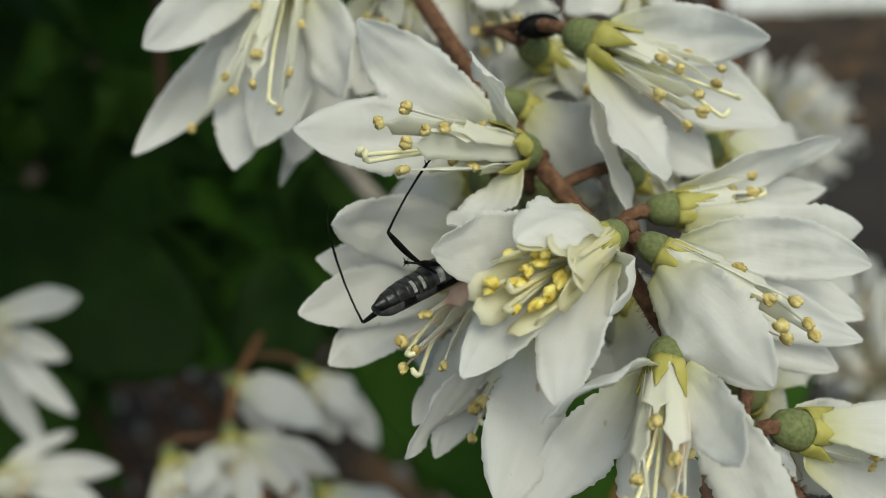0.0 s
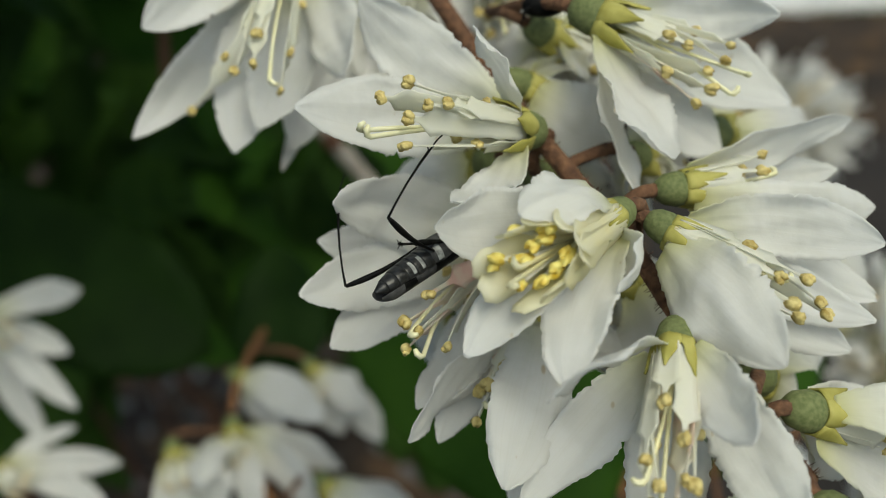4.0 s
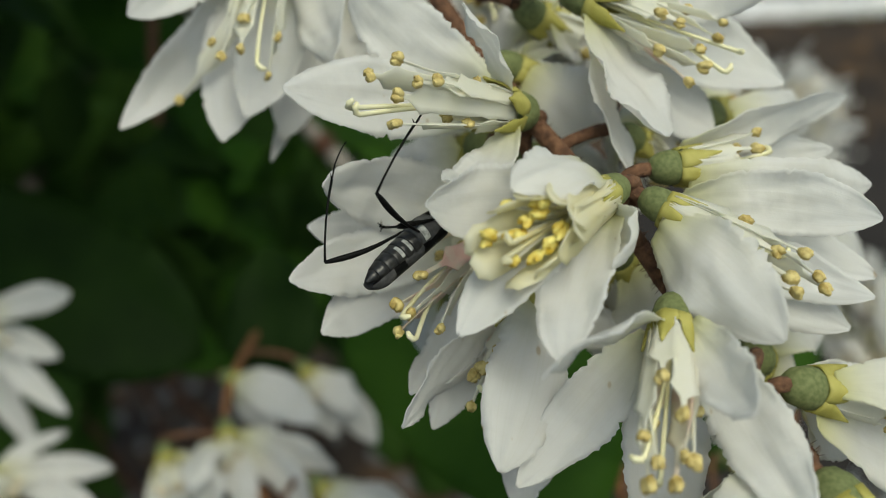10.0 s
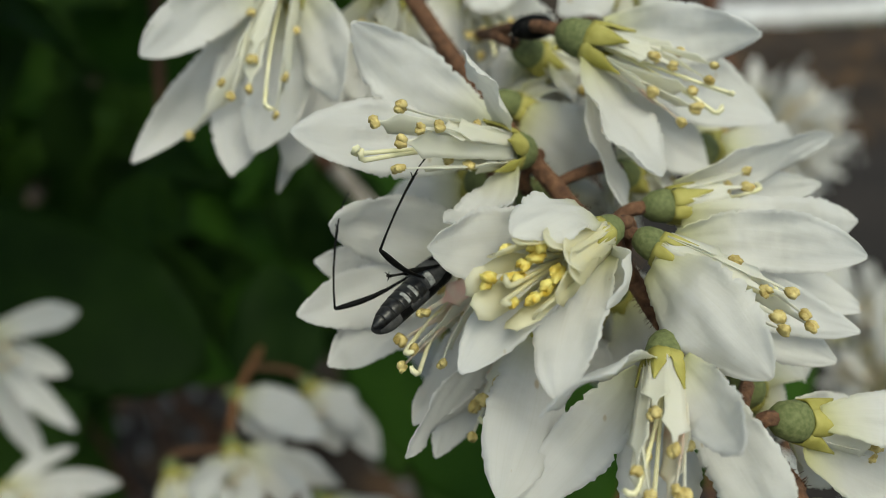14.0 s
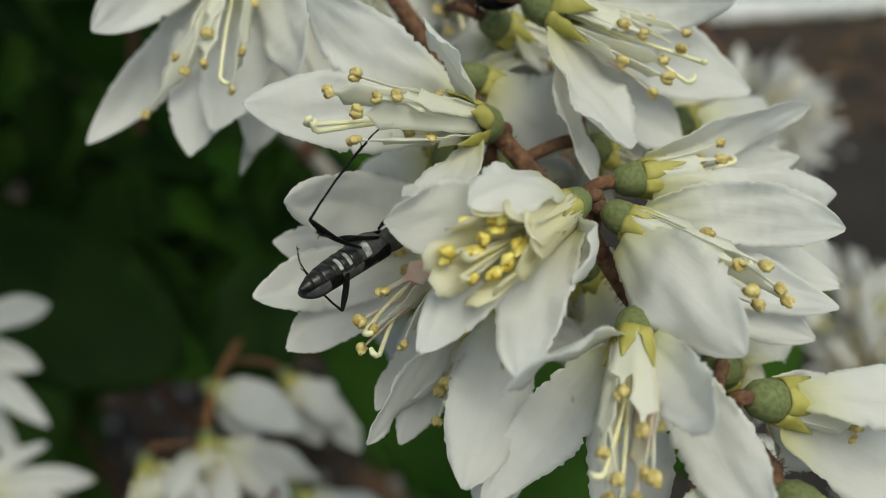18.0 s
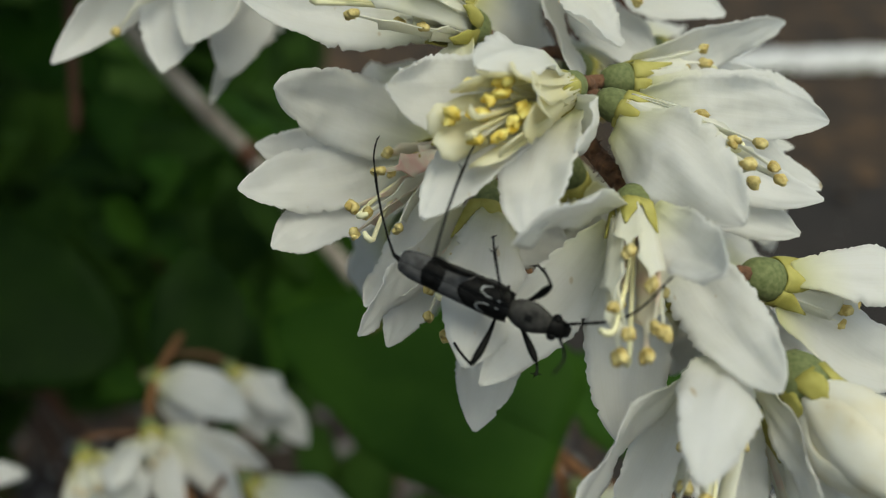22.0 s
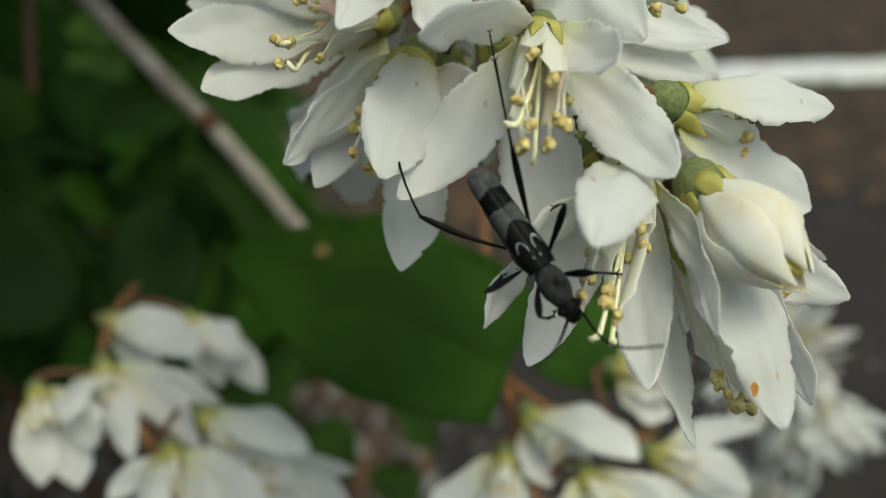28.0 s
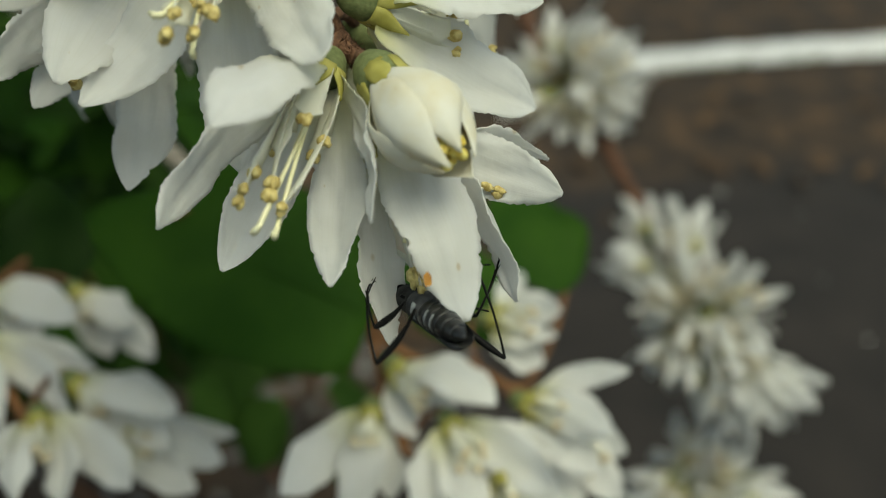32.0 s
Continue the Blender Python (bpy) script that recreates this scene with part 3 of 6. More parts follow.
def foliage():
    """Leaves that can be told apart near the front; the deep ones as one mass, with unseen shading leaves added
    overhead.
    """
    rnd = random.Random(21)

    def place(x, y, z, big):
        a = Vector((rnd.gauss(0, 1), rnd.gauss(0, 0.5), rnd.gauss(-0.5, 0.8))).normalized() * rnd.uniform(34, 60) * big
        foot = Vector((x, y, z)) - a * 0.5
        return foot, foot + a, rnd.uniform(18, 30) * big, (rnd.gauss(0, 0.5), rnd.uniform(-1.2, -0.2), 0.6), rnd.uniform(0, 0.15)

    for i in range(95):
        y = rnd.uniform(226, 345)
        x, z = y * rnd.uniform(-0.68, -0.04), y * rnd.uniform(-0.25 if i % 4 else -0.45, 0.45)
        if z < -0.09 * y and x > -0.36 * y:   # the ground shows here
            continue
        a, b, w, face, droop = place(x, y, z, 1.0)
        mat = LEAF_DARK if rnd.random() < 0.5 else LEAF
        if z > -0.09 * y or x < -0.5 * y:
            leaf((a, b), w, mat, "green leaf deep in the shaded shrub", droop, face)
    spots = []
    for i in range(17):
        for k in range(13):
            y = rnd.uniform(400, 540)
            spots.append((y * (-0.74 + 0.043 * i + rnd.uniform(-0.03, 0.03)), y, y * (-0.24 + 0.058 * k + rnd.uniform(-0.03, 0.03)), 1.5))
    for i in range(13):
        for k in range(8):
            y = rnd.uniform(580, 720)
            spots.append((y * (-0.74 + 0.058 * i + rnd.uniform(-0.03, 0.03)), y, y * (-0.16 + 0.075 * k + rnd.uniform(-0.03, 0.03)), 2.0))
    # unseen leaves added overhead, to shade the blossoms and leaves farther back
    for i in range(95):
        spots.append((rnd.uniform(-130, -12), rnd.uniform(95, 200), rnd.uniform(0, 60), 1.2))
        x, y, h, big = spots[-1]
        spots[-1] = (x, y, 32 + 0.27 * y + h * 0.8, big)
    # more unseen leaves, nearer and above, added to block light from the front
    for i in range(60):
        y = rnd.uniform(55, 100)
        spots.append((rnd.uniform(-115, -45), y, 38 + 0.27 * y + rnd.uniform(0, 40), 1.1))
    verts, faces = [], []
    for x, y, z, big in spots:
        if z < -0.09 * y and x > -0.36 * y:
            continue
        a, b, w, face, droop = place(x, y, z, big)
        d = b - a
        nn = side(d, Vector(face))
        ac = d.normalized().cross(nn)
        mid = bezier(a, (a + b) / 2 + nn * (droop * d.length), b, 6)
        base = len(verts)
        for i, q in enumerate(mid):
            h = w * 0.5 * max(0.03, math.sin(math.pi * (i / 5) ** 0.8) ** 0.75)
            for t in (-1, 0, 1):
                verts.append(SHRUB @ ((q + ac * (h * t) + nn * (0.15 * h * abs(t))) * MM))
        for i in range(5):
            for t in range(2):
                o = base + i * 3 + t
                faces.append((o, o + 1, o + 4, o + 3))
    me = bpy.data.meshes.new("foliage")
    me.from_pydata([tuple(v) for v in verts], [], faces)
    for q in me.polygons:
        q.use_smooth = True
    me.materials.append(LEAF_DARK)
    tagged(new("foliage", me), "dense dark green foliage in the depth of the shrub and unseen shading leaves overhead", "foliage", kind="stuff")


foliage()

flower((10.1, 58.5, 0.5), (-0.69, -0.62, -0.37),
       [(-10.8, -3.5, -0.6, 4.6, 0.10, 0),
        (-6.0, -5.5, -0.1, 3.8, 0.14, 0),
        (-0.3, -4.0, -4.4, 3.2, 0.20, (-0.96, -0.28, -0.09)),
        (-3.6, -6.3, -9.5, 4.2, -0.05, 0),
        (-9.0, -4.1, -8.1, 4.2, -0.10, 0)],
       anthers=[(-6.3, -5, -0.8), (-4.3, -5, -0.7), (-5.2, -5, -1.7), (-4.5, -5, -1.3), (-3.3, -5, -2.2), (-3.9, -5, -3), (-5.7, -5, -2.5), (-6, -5, -3.9), (-4.7, -5, -3.7), (-7.3, -5, -2.6)],
       styles=[(-6, -6, -2.9), (-6.5, -6, -3.8)],
       label='wide-open white blossom with yellow stamens, facing forward', pollen=POLLEN, pink=0,
       cup=[(-7.1, -5.6, -1.2), (-5.6, -6, -0.5), (-3.9, -6.4, -0.6), (-2.9, -6.5, -1.5), (-2.7, -6.4, -2.2), (-3.5, -6.1, -3.5), (-4.7, -5.7, -4.6), (-6.1, -5.3, -5.4), (-8.1, -5, -4.4), (-8.6, -5, -3.1)], ovary=0.75)
flower((4.9, 66, 7), (-0.66, -0.75, -0.03),
       [(-10.8, -2.0, 8.9, 5.2, 0.10, 0),
        (-3.1, -6.0, 5.8, 3.2, 0.05, (-0.85, -0.33, -0.41)),
        (-14.9, -4.0, 1.0, 5.6, 0.10, 0),
        (-4.6, -8.0, -5.5, 3.2, 0.10, 0),
        (-5.7, 8.0, 6.8, 4.0, 0.10, 0)],
       anthers=[(-7.2, -8.9, 1.7), (-8.9, -8.3, 0.9), (-6, -8.5, 0.4), (-4.8, -8, 0.6), (-7.2, -8.5, -0.4), (-7.4, -8.5, -2.1)],
       styles=[(-10, -9, -1.2), (-9.5, -9, -1.6)])
flower((4, 70, -1.6), (-0.65, -0.69, -0.33),
       [(-11.5, -8.0, 3.4, 5.4, 0.15, 0),
        (-14.0, -6.0, -2.9, 4.8, 0.10, 0),
        (-12.1, -4.6, -6.6, 4.6, 0.10, 0),
        (-6.0, -6.0, -10.6, 4.6, 0.10, 0),
        (-13.5, -1.0, 0.9, 4.0, 0.10, 0)],
       anthers=[(-5.8, -10, -5), (-4, -10, -6), (-6.6, -9.5, -6.2), (-6.7, -9, -4.5), (-5.1, -11, -2.6)],
       styles=[(-5.5, -9.5, -6.6), (-6.3, -10, -5.1)], pink=0.6)
flower((6.4, 66, -6.4), (-0.38, -0.38, -0.84),
       [(-8.9, -4.3, -7.6, 3.6, 0.06, (0.51, -0.71, -0.48)),
        (-2.9, -9.0, -9.5, 5.0, 0.10, 0),
        (-7.0, 0.0, -8.5, 3.4, 0.10, 0),
        (-1.2, 0.9, -14.4, 4.6, 0.10, 0),
        (6.4, 3.0, -3.0, 4.0, 0.10, 0)],
       anthers=[(-4.4, -2.5, -6.6), (-3.4, -3, -7.8), (-2.2, -2, -6.8)])
flower((13.6, 56.5, -7.4), (-0.21, -0.62, -0.75),
       [(-8.3, -6.7, -2.0, 4.0, 0.05, (0.35, -0.26, -0.90)),
        (2.1, -8.2, -3.9, 3.5, 0.08, (-0.35, -0.9, 0.0)),
        (5.4, -6.5, -9.9, 4.4, 0.12, 0),
        (-9.1, 1.5, -9.6, 4.2, 0.10, 0),
        (-0.0, 3.5, -13.9, 5.2, 0.10, 0)],
       anthers=[(-0.8, -5.5, -4.2), (-2.9, -5.5, -5.3), (-0.8, -5.5, -6.4), (-1.3, -5.5, -7.9), (-2.7, -5.5, -7.9), (-2.2, -5.5, -6.7), (-0.3, -5.5, -6.7)],
       styles=[(-1.6, -3.5, -7.9), (-2.8, -5, -6.5)], pink=0.15, ovary=0.8)
flower((16.5, 65, 2.8), (0.98, 0.19, 0.06),
       [(13.0, 3.7, 5.3, 3.4, 0.04, (-0.03, -0.76, -0.65)),
        (13.5, 1.0, -1.3, 4.5, 0.10, 0),
        (12.9, 6.0, 1.8, 3.5, 0.10, 0),
        (13.8, 5.0, -3.8, 4.0, 0.10, 0)], ovary=0.82)
flower((14.5, 60, -0.4), (0.79, -0.34, -0.50),
       [(13.6, 0.6, -0.7, 4.2, 0.10, 0),
        (5.0, -5.5, -7.8, 5.8, 0.14, 0),
        (12.4, 3.0, -7.8, 4.6, 0.10, 0),
        (15.1, 5.0, -4.5, 4.0, 0.10, 0),
        (13.4, 1.5, -5.7, 3.6, 0.10, 0)],
       anthers=[(5.4, -3.5, -2.7), (7, -3.5, -2.8), (5.8, -4.6, -4.2), (7.9, -3.2, -4.2), (6.6, -3.2, -5.1), (8.4, -3, -4.9)], ovary=0.74)
flower((11.5, 68, 15.1), (0.88, -0.21, -0.43),
       [(12.2, -1.0, 0.2, 4.6, 0.10, 0),
        (3.7, -4.5, -10.5, 5.4, 0.06, 0),
        (2.1, -1.8, -12.8, 3.4, 0.05, (0.77, -0.63, 0.10)),
        (14.8, 4.0, -5.4, 5.8, 0.10, 0),
        (10.1, 6.0, -8.8, 5.6, 0.10, 0)],
       anthers=[(3.9, -2, -4.1), (5.4, -2, -2.2), (6.8, -2, -4), (7, -2, -5.3), (6.1, -1.4, -6.2), (8.4, -2, -2.2), (8, -2, -3.3)],
       styles=[(9.3, -2, -4.2), (8.3, -2, -5.6)], stalk=(-7.7, 10, 3.2), pink=0.12)
flower((-12.7, 77, 22.7), (-0.13, -0.49, -0.86),
       [(-11.3, -3.0, -6.6, 4.4, 0.02, 0),
        (-14.0, 2.9, -14.5, 4.2, 0.14, 0),
        (-4.7, 0.0, -16.1, 6.2, 0.10, 0),
        (-2.4, -2.0, -14.5, 6.0, 0.10, 0),
        (5.0, -6.0, -11.0, 4.9, 0.10, 0)],
       anthers=[(-4, -6.2, -9.5), (-3.3, -6.2, -10.6), (-1.8, -6.5, -10.1), (-1.6, -6, -7.7), (0.3, -6.9, -12.2), (0.9, -6, -9.2), (-8.5, 1, -12.5)],
       styles=[(-0.4, -7.5, -11.4)])
flower((-4, 86, 24.2), (-0.21, -0.29, -0.93),
       [(-10.8, -2.0, -18.5, 2.6, 0.10, 0),
        (-9.6, -4.0, -16.7, 5.6, 0.10, 0),
        (-0.6, -2.0, -12.7, 6.0, 0.10, 0),
        (-3.8, 0.0, -9.8, 6.0, 0.10, 0),
        (-10.5, 0.0, -14.3, 6.0, 0.10, 0)])
flower((3.4, 84.0, 23.9), (0.34, -0.23, -0.91),
       [(-2.6, -1.0, -6.4, 6.0, 0.10, 0),
        (2.8, 0.0, -8.5, 6.5, 0.10, 0),
        (7.1, 1.0, -5.9, 6.0, 0.10, 0),
        (2.3, -4.0, -2.9, 5.0, 0.10, 0)], stalk=(-4.5, 2, 3), ovary=0.85)
flower((16.4, 80.0, 23.5), (0.01, 0.48, -0.88),
       [(-6.0, -1.0, -3.2, 5.0, 0.10, 0),
        (0.8, 4.0, -4.0, 6.0, 0.10, 0),
        (3.9, 2.0, -2.9, 6.0, 0.10, 0)], stalk=(-7, 3, 4), ovary=0.85)
flower((6.2, 73, 11.2), (0.82, 0.49, -0.31),
       [(7.4, 2.0, -4.4, 6.5, 0.05, 0),
        (4.0, 5.0, -4.7, 6.0, 0.10, 0),
        (7.3, 6.0, 0.1, 6.0, 0.10, 0),
        (5.0, 8.0, 3.4, 6.0, 0.10, 0)], stalk=(-0.9, -2, -3), ovary=0.8)
flower((8.1, 75, 15.7), (0.76, 0.58, -0.30),
       [(6.0, 3.0, -2.0, 6.5, 0.05, 0),
        (3.0, 5.0, -4.0, 6.5, 0.10, 0),
        (-3.8, 8.0, -0.1, 7.0, 0.10, 0),
        (-2.2, 7.0, -2.8, 6.0, 0.10, 0),
        (5.8, 7.0, 2.5, 6.0, 0.10, 0)], stalk=(-4.4, 9, 4.2), ovary=0.85)
flower((12.9, 69, -3.6), (0.29, 0.71, -0.64),
       [(5.7, 8.0, -3.0, 5.5, 0.10, 0),
        (3.8, 6.0, -7.3, 6.0, 0.10, 0),
        (0.8, 8.0, -8.0, 5.0, 0.10, 0),
        (4.3, 13.0, 0.1, 5.0, 0.10, 0)], ovary=0.85)
flower((7.6, 74, 4.1), (0.32, 0.94, -0.15),
       [(6.7, 12.0, 1.2, 5.0, 0.10, 0),
        (7.6, 12.0, -4.0, 5.0, 0.10, 0),
        (0.6, 14.0, -3.8, 5.0, 0.10, 0),
        (-2.6, 12.0, 2.4, 5.0, 0.10, 0)])
flower((22.6, 58, -11.4), (0.87, 0.46, -0.19),
       [(10.9, 0.4, -0.1, 3.8, 0.06, 0),
        (10.5, 3.5, -6.4, 5.2, 0.04, (-0.23, -0.94, 0.24)),
        (9.9, 9.0, -1.7, 3.5, 0.10, 0),
        (7.1, 9.0, -5.3, 4.0, 0.10, 0)],
       anthers=[(8.2, 5.5, -1.6), (6.5, 5.5, -1)], pink=0, ovary=0.9)
flower((19.1, 57, -16.3), (-0.32, -0.42, -0.85),
       [(-5.6, -9.8, -5.0, 4.3, 0.10, 0),
        (2.1, -6.5, -9.8, 2.3, 0.05, (-0.87, -0.37, -0.31)),
        (-10.0, -1.5, -8.8, 3.2, 0.08, (0.43, -0.60, -0.67)),
        (-6.9, 1.6, -11.2, 3.8, 0.10, 0),
        (-0.4, -1.6, -12.8, 3.6, 0.10, 0)],
       anthers=[(-5.1, -4, -7.9), (-4.8, -4, -7.2), (-3.4, -4, -7.6), (-2.8, -4, -8.4), (-4.2, -3.5, -6.2), (-3.2, -4, -6.9)],
       styles=[(-4, -4.5, -9.3), (-3.2, -4, -9.8)], pink=0, ovary=0.8)
STAINED = flower((23.1, 60, -19.6), (0.22, -0.24, -0.94),
       [(-1.1, -2.6, -13.3, 3.4, 0.10, 0),
        (3.2, -6.0, -12.1, 5.0, 0.12, 0),
        (6.9, -2.5, -11.1, 3.4, 0.08, (-0.77, -0.36, -0.53)),
        (10.5, -1.5, -4.5, 4.0, 0.10, 0),
        (10.4, 1.0, -1.9, 3.0, 0.10, (-0.24, -0.24, -0.94))],
       anthers=[(0.7, -3, -9.5), (6.7, 0, -3.9), (6, 0, -3.5), (1.0, -3.5, -10.1), (1.5, -3.5, -10.8), (2.4, -3.5, -11.0), (0.6, -3, -9.0), (2.2, -3, -10.4)])
STAIN_AT = (1, -7.1, -9.6)
flower((10.2, 76, -3.7), (0.09, 0.96, -0.27),
       [(-2.8, 10.0, -3.3, 5.0, 0.10, 0),
        (3.9, 10.0, -4.9, 5.0, 0.10, 0),
        (-0.7, 14.0, 2.4, 5.0, 0.10, 0),
        (4.7, 14.0, 1.2, 5.0, 0.10, 0)])
flower((19.2, 70, -11.6), (0.35, 0.84, -0.40),
       [(-0.6, 10.0, -4.7, 5.0, 0.10, 0),
        (4.5, 8.0, -6.3, 5.0, 0.10, 0),
        (7.6, 10.0, -2.9, 5.0, 0.10, 0),
        (3.0, 14.0, 1.5, 5.0, 0.10, 0)])
flower((22.4, 78, 8.2), (0.52, 0.85, 0.07),
       [(-1.3, 10.0, 1.9, 5.0, 0.10, 0),
        (6.5, 10.0, -3.5, 5.0, 0.10, 0),
        (12.2, 12.0, 2.0, 4.5, 0.10, 0),
        (5.8, 14.0, 5.7, 5.0, 0.10, 0)], stalk=(-7, 3, -3))
flower((27.1, 74, -3.1), (0.51, 0.86, -0.09),
       [(0.3, 10.0, 2.4, 5.0, 0.10, 0),
        (7.7, 10.0, -4.2, 5.0, 0.10, 0),
        (10.7, 12.0, 0.2, 5.0, 0.10, 0),
        (3.6, 10.0, -6.2, 5.0, 0.10, 0)])
flower((1.6, 78, -6.4), (-0.08, 0.90, -0.43),
       [(-4.0, 8.0, -4.5, 5.0, 0.10, 0),
        (2.1, 8.0, -6.7, 5.0, 0.10, 0),
        (-2.9, 12.0, 1.5, 5.0, 0.10, 0)])
flower((22.2, 68, -10.7), (0.24, 0.94, -0.25),
       [(-1.4, 8.0, -1.5, 5.0, 0.10, 0),
        (5.3, 8.0, -3.1, 5.0, 0.10, 0),
        (1.7, 8.0, -6.3, 5.0, 0.10, 0),
        (8.1, 12.0, 2.6, 5.0, 0.10, 0)])
flower((24.4, 66, -19.5), (0.35, 0.86, -0.37),
       [(-0.3, 6.0, -4.3, 4.5, 0.10, 0),
        (4.7, 6.0, -5.3, 4.5, 0.10, 0),
        (1.7, 6.0, -7.8, 4.5, 0.10, 0)])
flower((3.1, 76, 5.5), (-0.37, 0.92, -0.13),
       [(-7.5, 4.0, -0.7, 5.0, 0.10, 0),
        (-4.2, 6.0, -4.0, 5.0, 0.10, 0),
        (2.8, 8.0, -3.8, 5.0, 0.10, 0),
        (-2.1, 10.0, 2.6, 5.0, 0.10, 0)])
flower((15, 73, 5.6), (0.53, 0.82, -0.21),
       [(5.0, 6.0, -0.1, 5.0, 0.10, 0),
        (2.4, 6.0, -4.3, 5.0, 0.10, 0),
        (0.9, 9.0, -2.0, 5.0, 0.10, 0),
        (5.1, 9.0, 3.4, 5.0, 0.10, 0)], ovary=0.8)
flower((-32.8, 149.0, -21.9), (0.88, -0.26, -0.39),
       [(14.5, -9.0, -5.0, 6.6, 0.10, 0),
        (6.3, 1.0, -7.7, 5.5, 0.10, 0)],
       label='white blossom with yellowish calyx in a cluster hanging farther back', group='blossoms farther back')
flower((-22.9, 158.0, -21.9), (0.59, -0.36, -0.73),
       [(8.8, -4.0, -6.3, 7.0, 0.10, 0),
        (11.9, -2.0, -11.5, 6.0, 0.10, 0),
        (5.0, -1.0, -10.5, 6.0, 0.10, 0)],
       label='white blossom with yellowish calyx in a cluster hanging farther back', group='blossoms farther back')
flower((-32.1, 140.0, -28.8), (0.30, -0.53, -0.79),
       [(14.4, -8.0, -10.5, 6.0, 0.10, 0),
        (5.1, -7.0, -11.9, 4.6, 0.10, 0),
        (-3.9, -7.0, -6.6, 6.0, 0.10, 0),
        (16.3, 0.0, -5.4, 4.8, 0.10, 0),
        (-3.1, 1.0, -11.6, 4.0, 0.10, 0)],
       label='white blossom with yellowish calyx in a cluster hanging farther back', group='blossoms farther back')
flower((-21.8, 132.0, -40.2), (0.06, -0.58, -0.81),
       [(-0.9, -7.0, -9.4, 6.0, 0.10, 0),
        (4.9, -7.0, -10.0, 6.0, 0.10, 0),
        (13.0, -6.0, -9.0, 7.0, 0.10, 0),
        (-8.4, 1.0, -5.6, 3.5, 0.10, 0)],
       label='white blossom with yellowish calyx in a cluster hanging farther back', group='blossoms farther back')
flower((-17.5, 136.0, -35.9), (0.70, -0.27, -0.66),
       [(14.3, -6.0, -4.6, 6.6, 0.10, 0),
        (11.7, 0.0, -10.0, 6.0, 0.10, 0),
        (4.4, 2.0, -7.1, 5.0, 0.10, 0)],
       label='white blossom with yellowish calyx in a cluster hanging farther back', group='blossoms farther back')
flower((-12.2, 140.0, -42.7), (0.81, -0.35, -0.46),
       [(14.0, -5.0, -5.4, 6.6, 0.10, 0),
        (9.7, -3.0, -9.3, 6.0, 0.10, 0),
        (15.2, 2.0, -2.4, 4.0, 0.10, 0)],
       label='white blossom with yellowish calyx in a cluster hanging farther back', group='blossoms farther back')
flower((-40.8, 139.0, -31.9), (0.38, -0.56, -0.74),
       [(9.4, -6.0, -6.5, 6.0, 0.10, 0),
        (6.4, -4.0, -12.4, 6.0, 0.10, 0),
        (2.0, -6.0, -11.5, 6.0, 0.10, 0)],
       label='white blossom with yellowish calyx in a cluster hanging farther back', group='blossoms farther back')
flower((22.2, 124.0, -42.5), (-0.25, -0.60, -0.76),
       [(-11.4, -8.0, -7.7, 6.2, 0.10, 0),
        (-3.8, -9.0, -11.2, 6.6, 0.10, 0),
        (1.9, -2.0, -10.7, 5.0, 0.10, 0)],
       label='white blossom with faded brown stamens in the lower cluster', group='blossoms farther back', pink=0)
flower((26.2, 124.0, -37.0), (0.47, -0.57, -0.68),
       [(11.0, -10.0, -4.7, 6.8, 0.10, 0),
        (6.4, -3.0, -6.6, 5.0, 0.10, 0),
        (1.6, -2.0, -8.7, 4.5, 0.10, 0)],
       label='white blossom with faded brown stamens in the lower cluster', group='blossoms farther back', pink=0)
flower((32.4, 120.0, -44.5), (0.34, -0.67, -0.66),
       [(-5.4, -8.0, -9.9, 6.2, 0.10, 0),
        (1.5, -9.0, -10.7, 6.8, 0.10, 0),
        (11.3, -8.0, -8.2, 6.8, 0.10, 0),
        (13.8, -2.0, -4.6, 4.8, 0.10, 0)],
       label='white blossom with faded brown stamens in the lower cluster', group='blossoms farther back', pink=0)
flower((43.3, 124.0, -42.8), (0.74, -0.57, -0.35),
       [(13.6, -2.0, 3.3, 3.8, 0.10, 0),
        (9.3, -7.0, -4.3, 6.0, 0.10, 0),
        (7.4, -5.0, -8.9, 6.6, 0.10, 0)],
       label='white blossom with faded brown stamens in the lower cluster', group='blossoms farther back', pink=0)
flower((40.6, 130.0, -31.3), (0.84, -0.52, -0.13),
       [(9.0, -3.0, 0.8, 5.2, 0.10, 0),
        (7.5, -5.0, -3.0, 6.0, 0.10, 0),
        (5.8, -3.0, -6.7, 6.0, 0.10, 0),
        (4.8, 1.0, 6.5, 4.5, 0.10, 0)],
       label='white blossom with faded brown stamens in the lower cluster', group='blossoms farther back', pink=0)
flower((48.8, 126.0, -46.9), (0.41, -0.45, -0.79),
       [(5.3, -3.0, -9.4, 6.0, 0.10, 0),
        (7.5, -1.0, -3.6, 5.0, 0.10, 0),
        (-0.9, -4.0, -11.2, 6.0, 0.10, 0)],
       label='white blossom with faded brown stamens in the lower cluster', group='blossoms farther back', pink=0)
flower((38.2, 119.0, -51.6), (0.11, -0.71, -0.69),
       [(-2.8, -5.0, -6.7, 6.0, 0.10, 0),
        (5.3, -5.0, -5.5, 6.0, 0.10, 0),
        (1.5, -7.0, -8.3, 6.0, 0.10, 0)],
       label='white blossom with faded brown stamens in the lower cluster', group='blossoms farther back', pink=0)
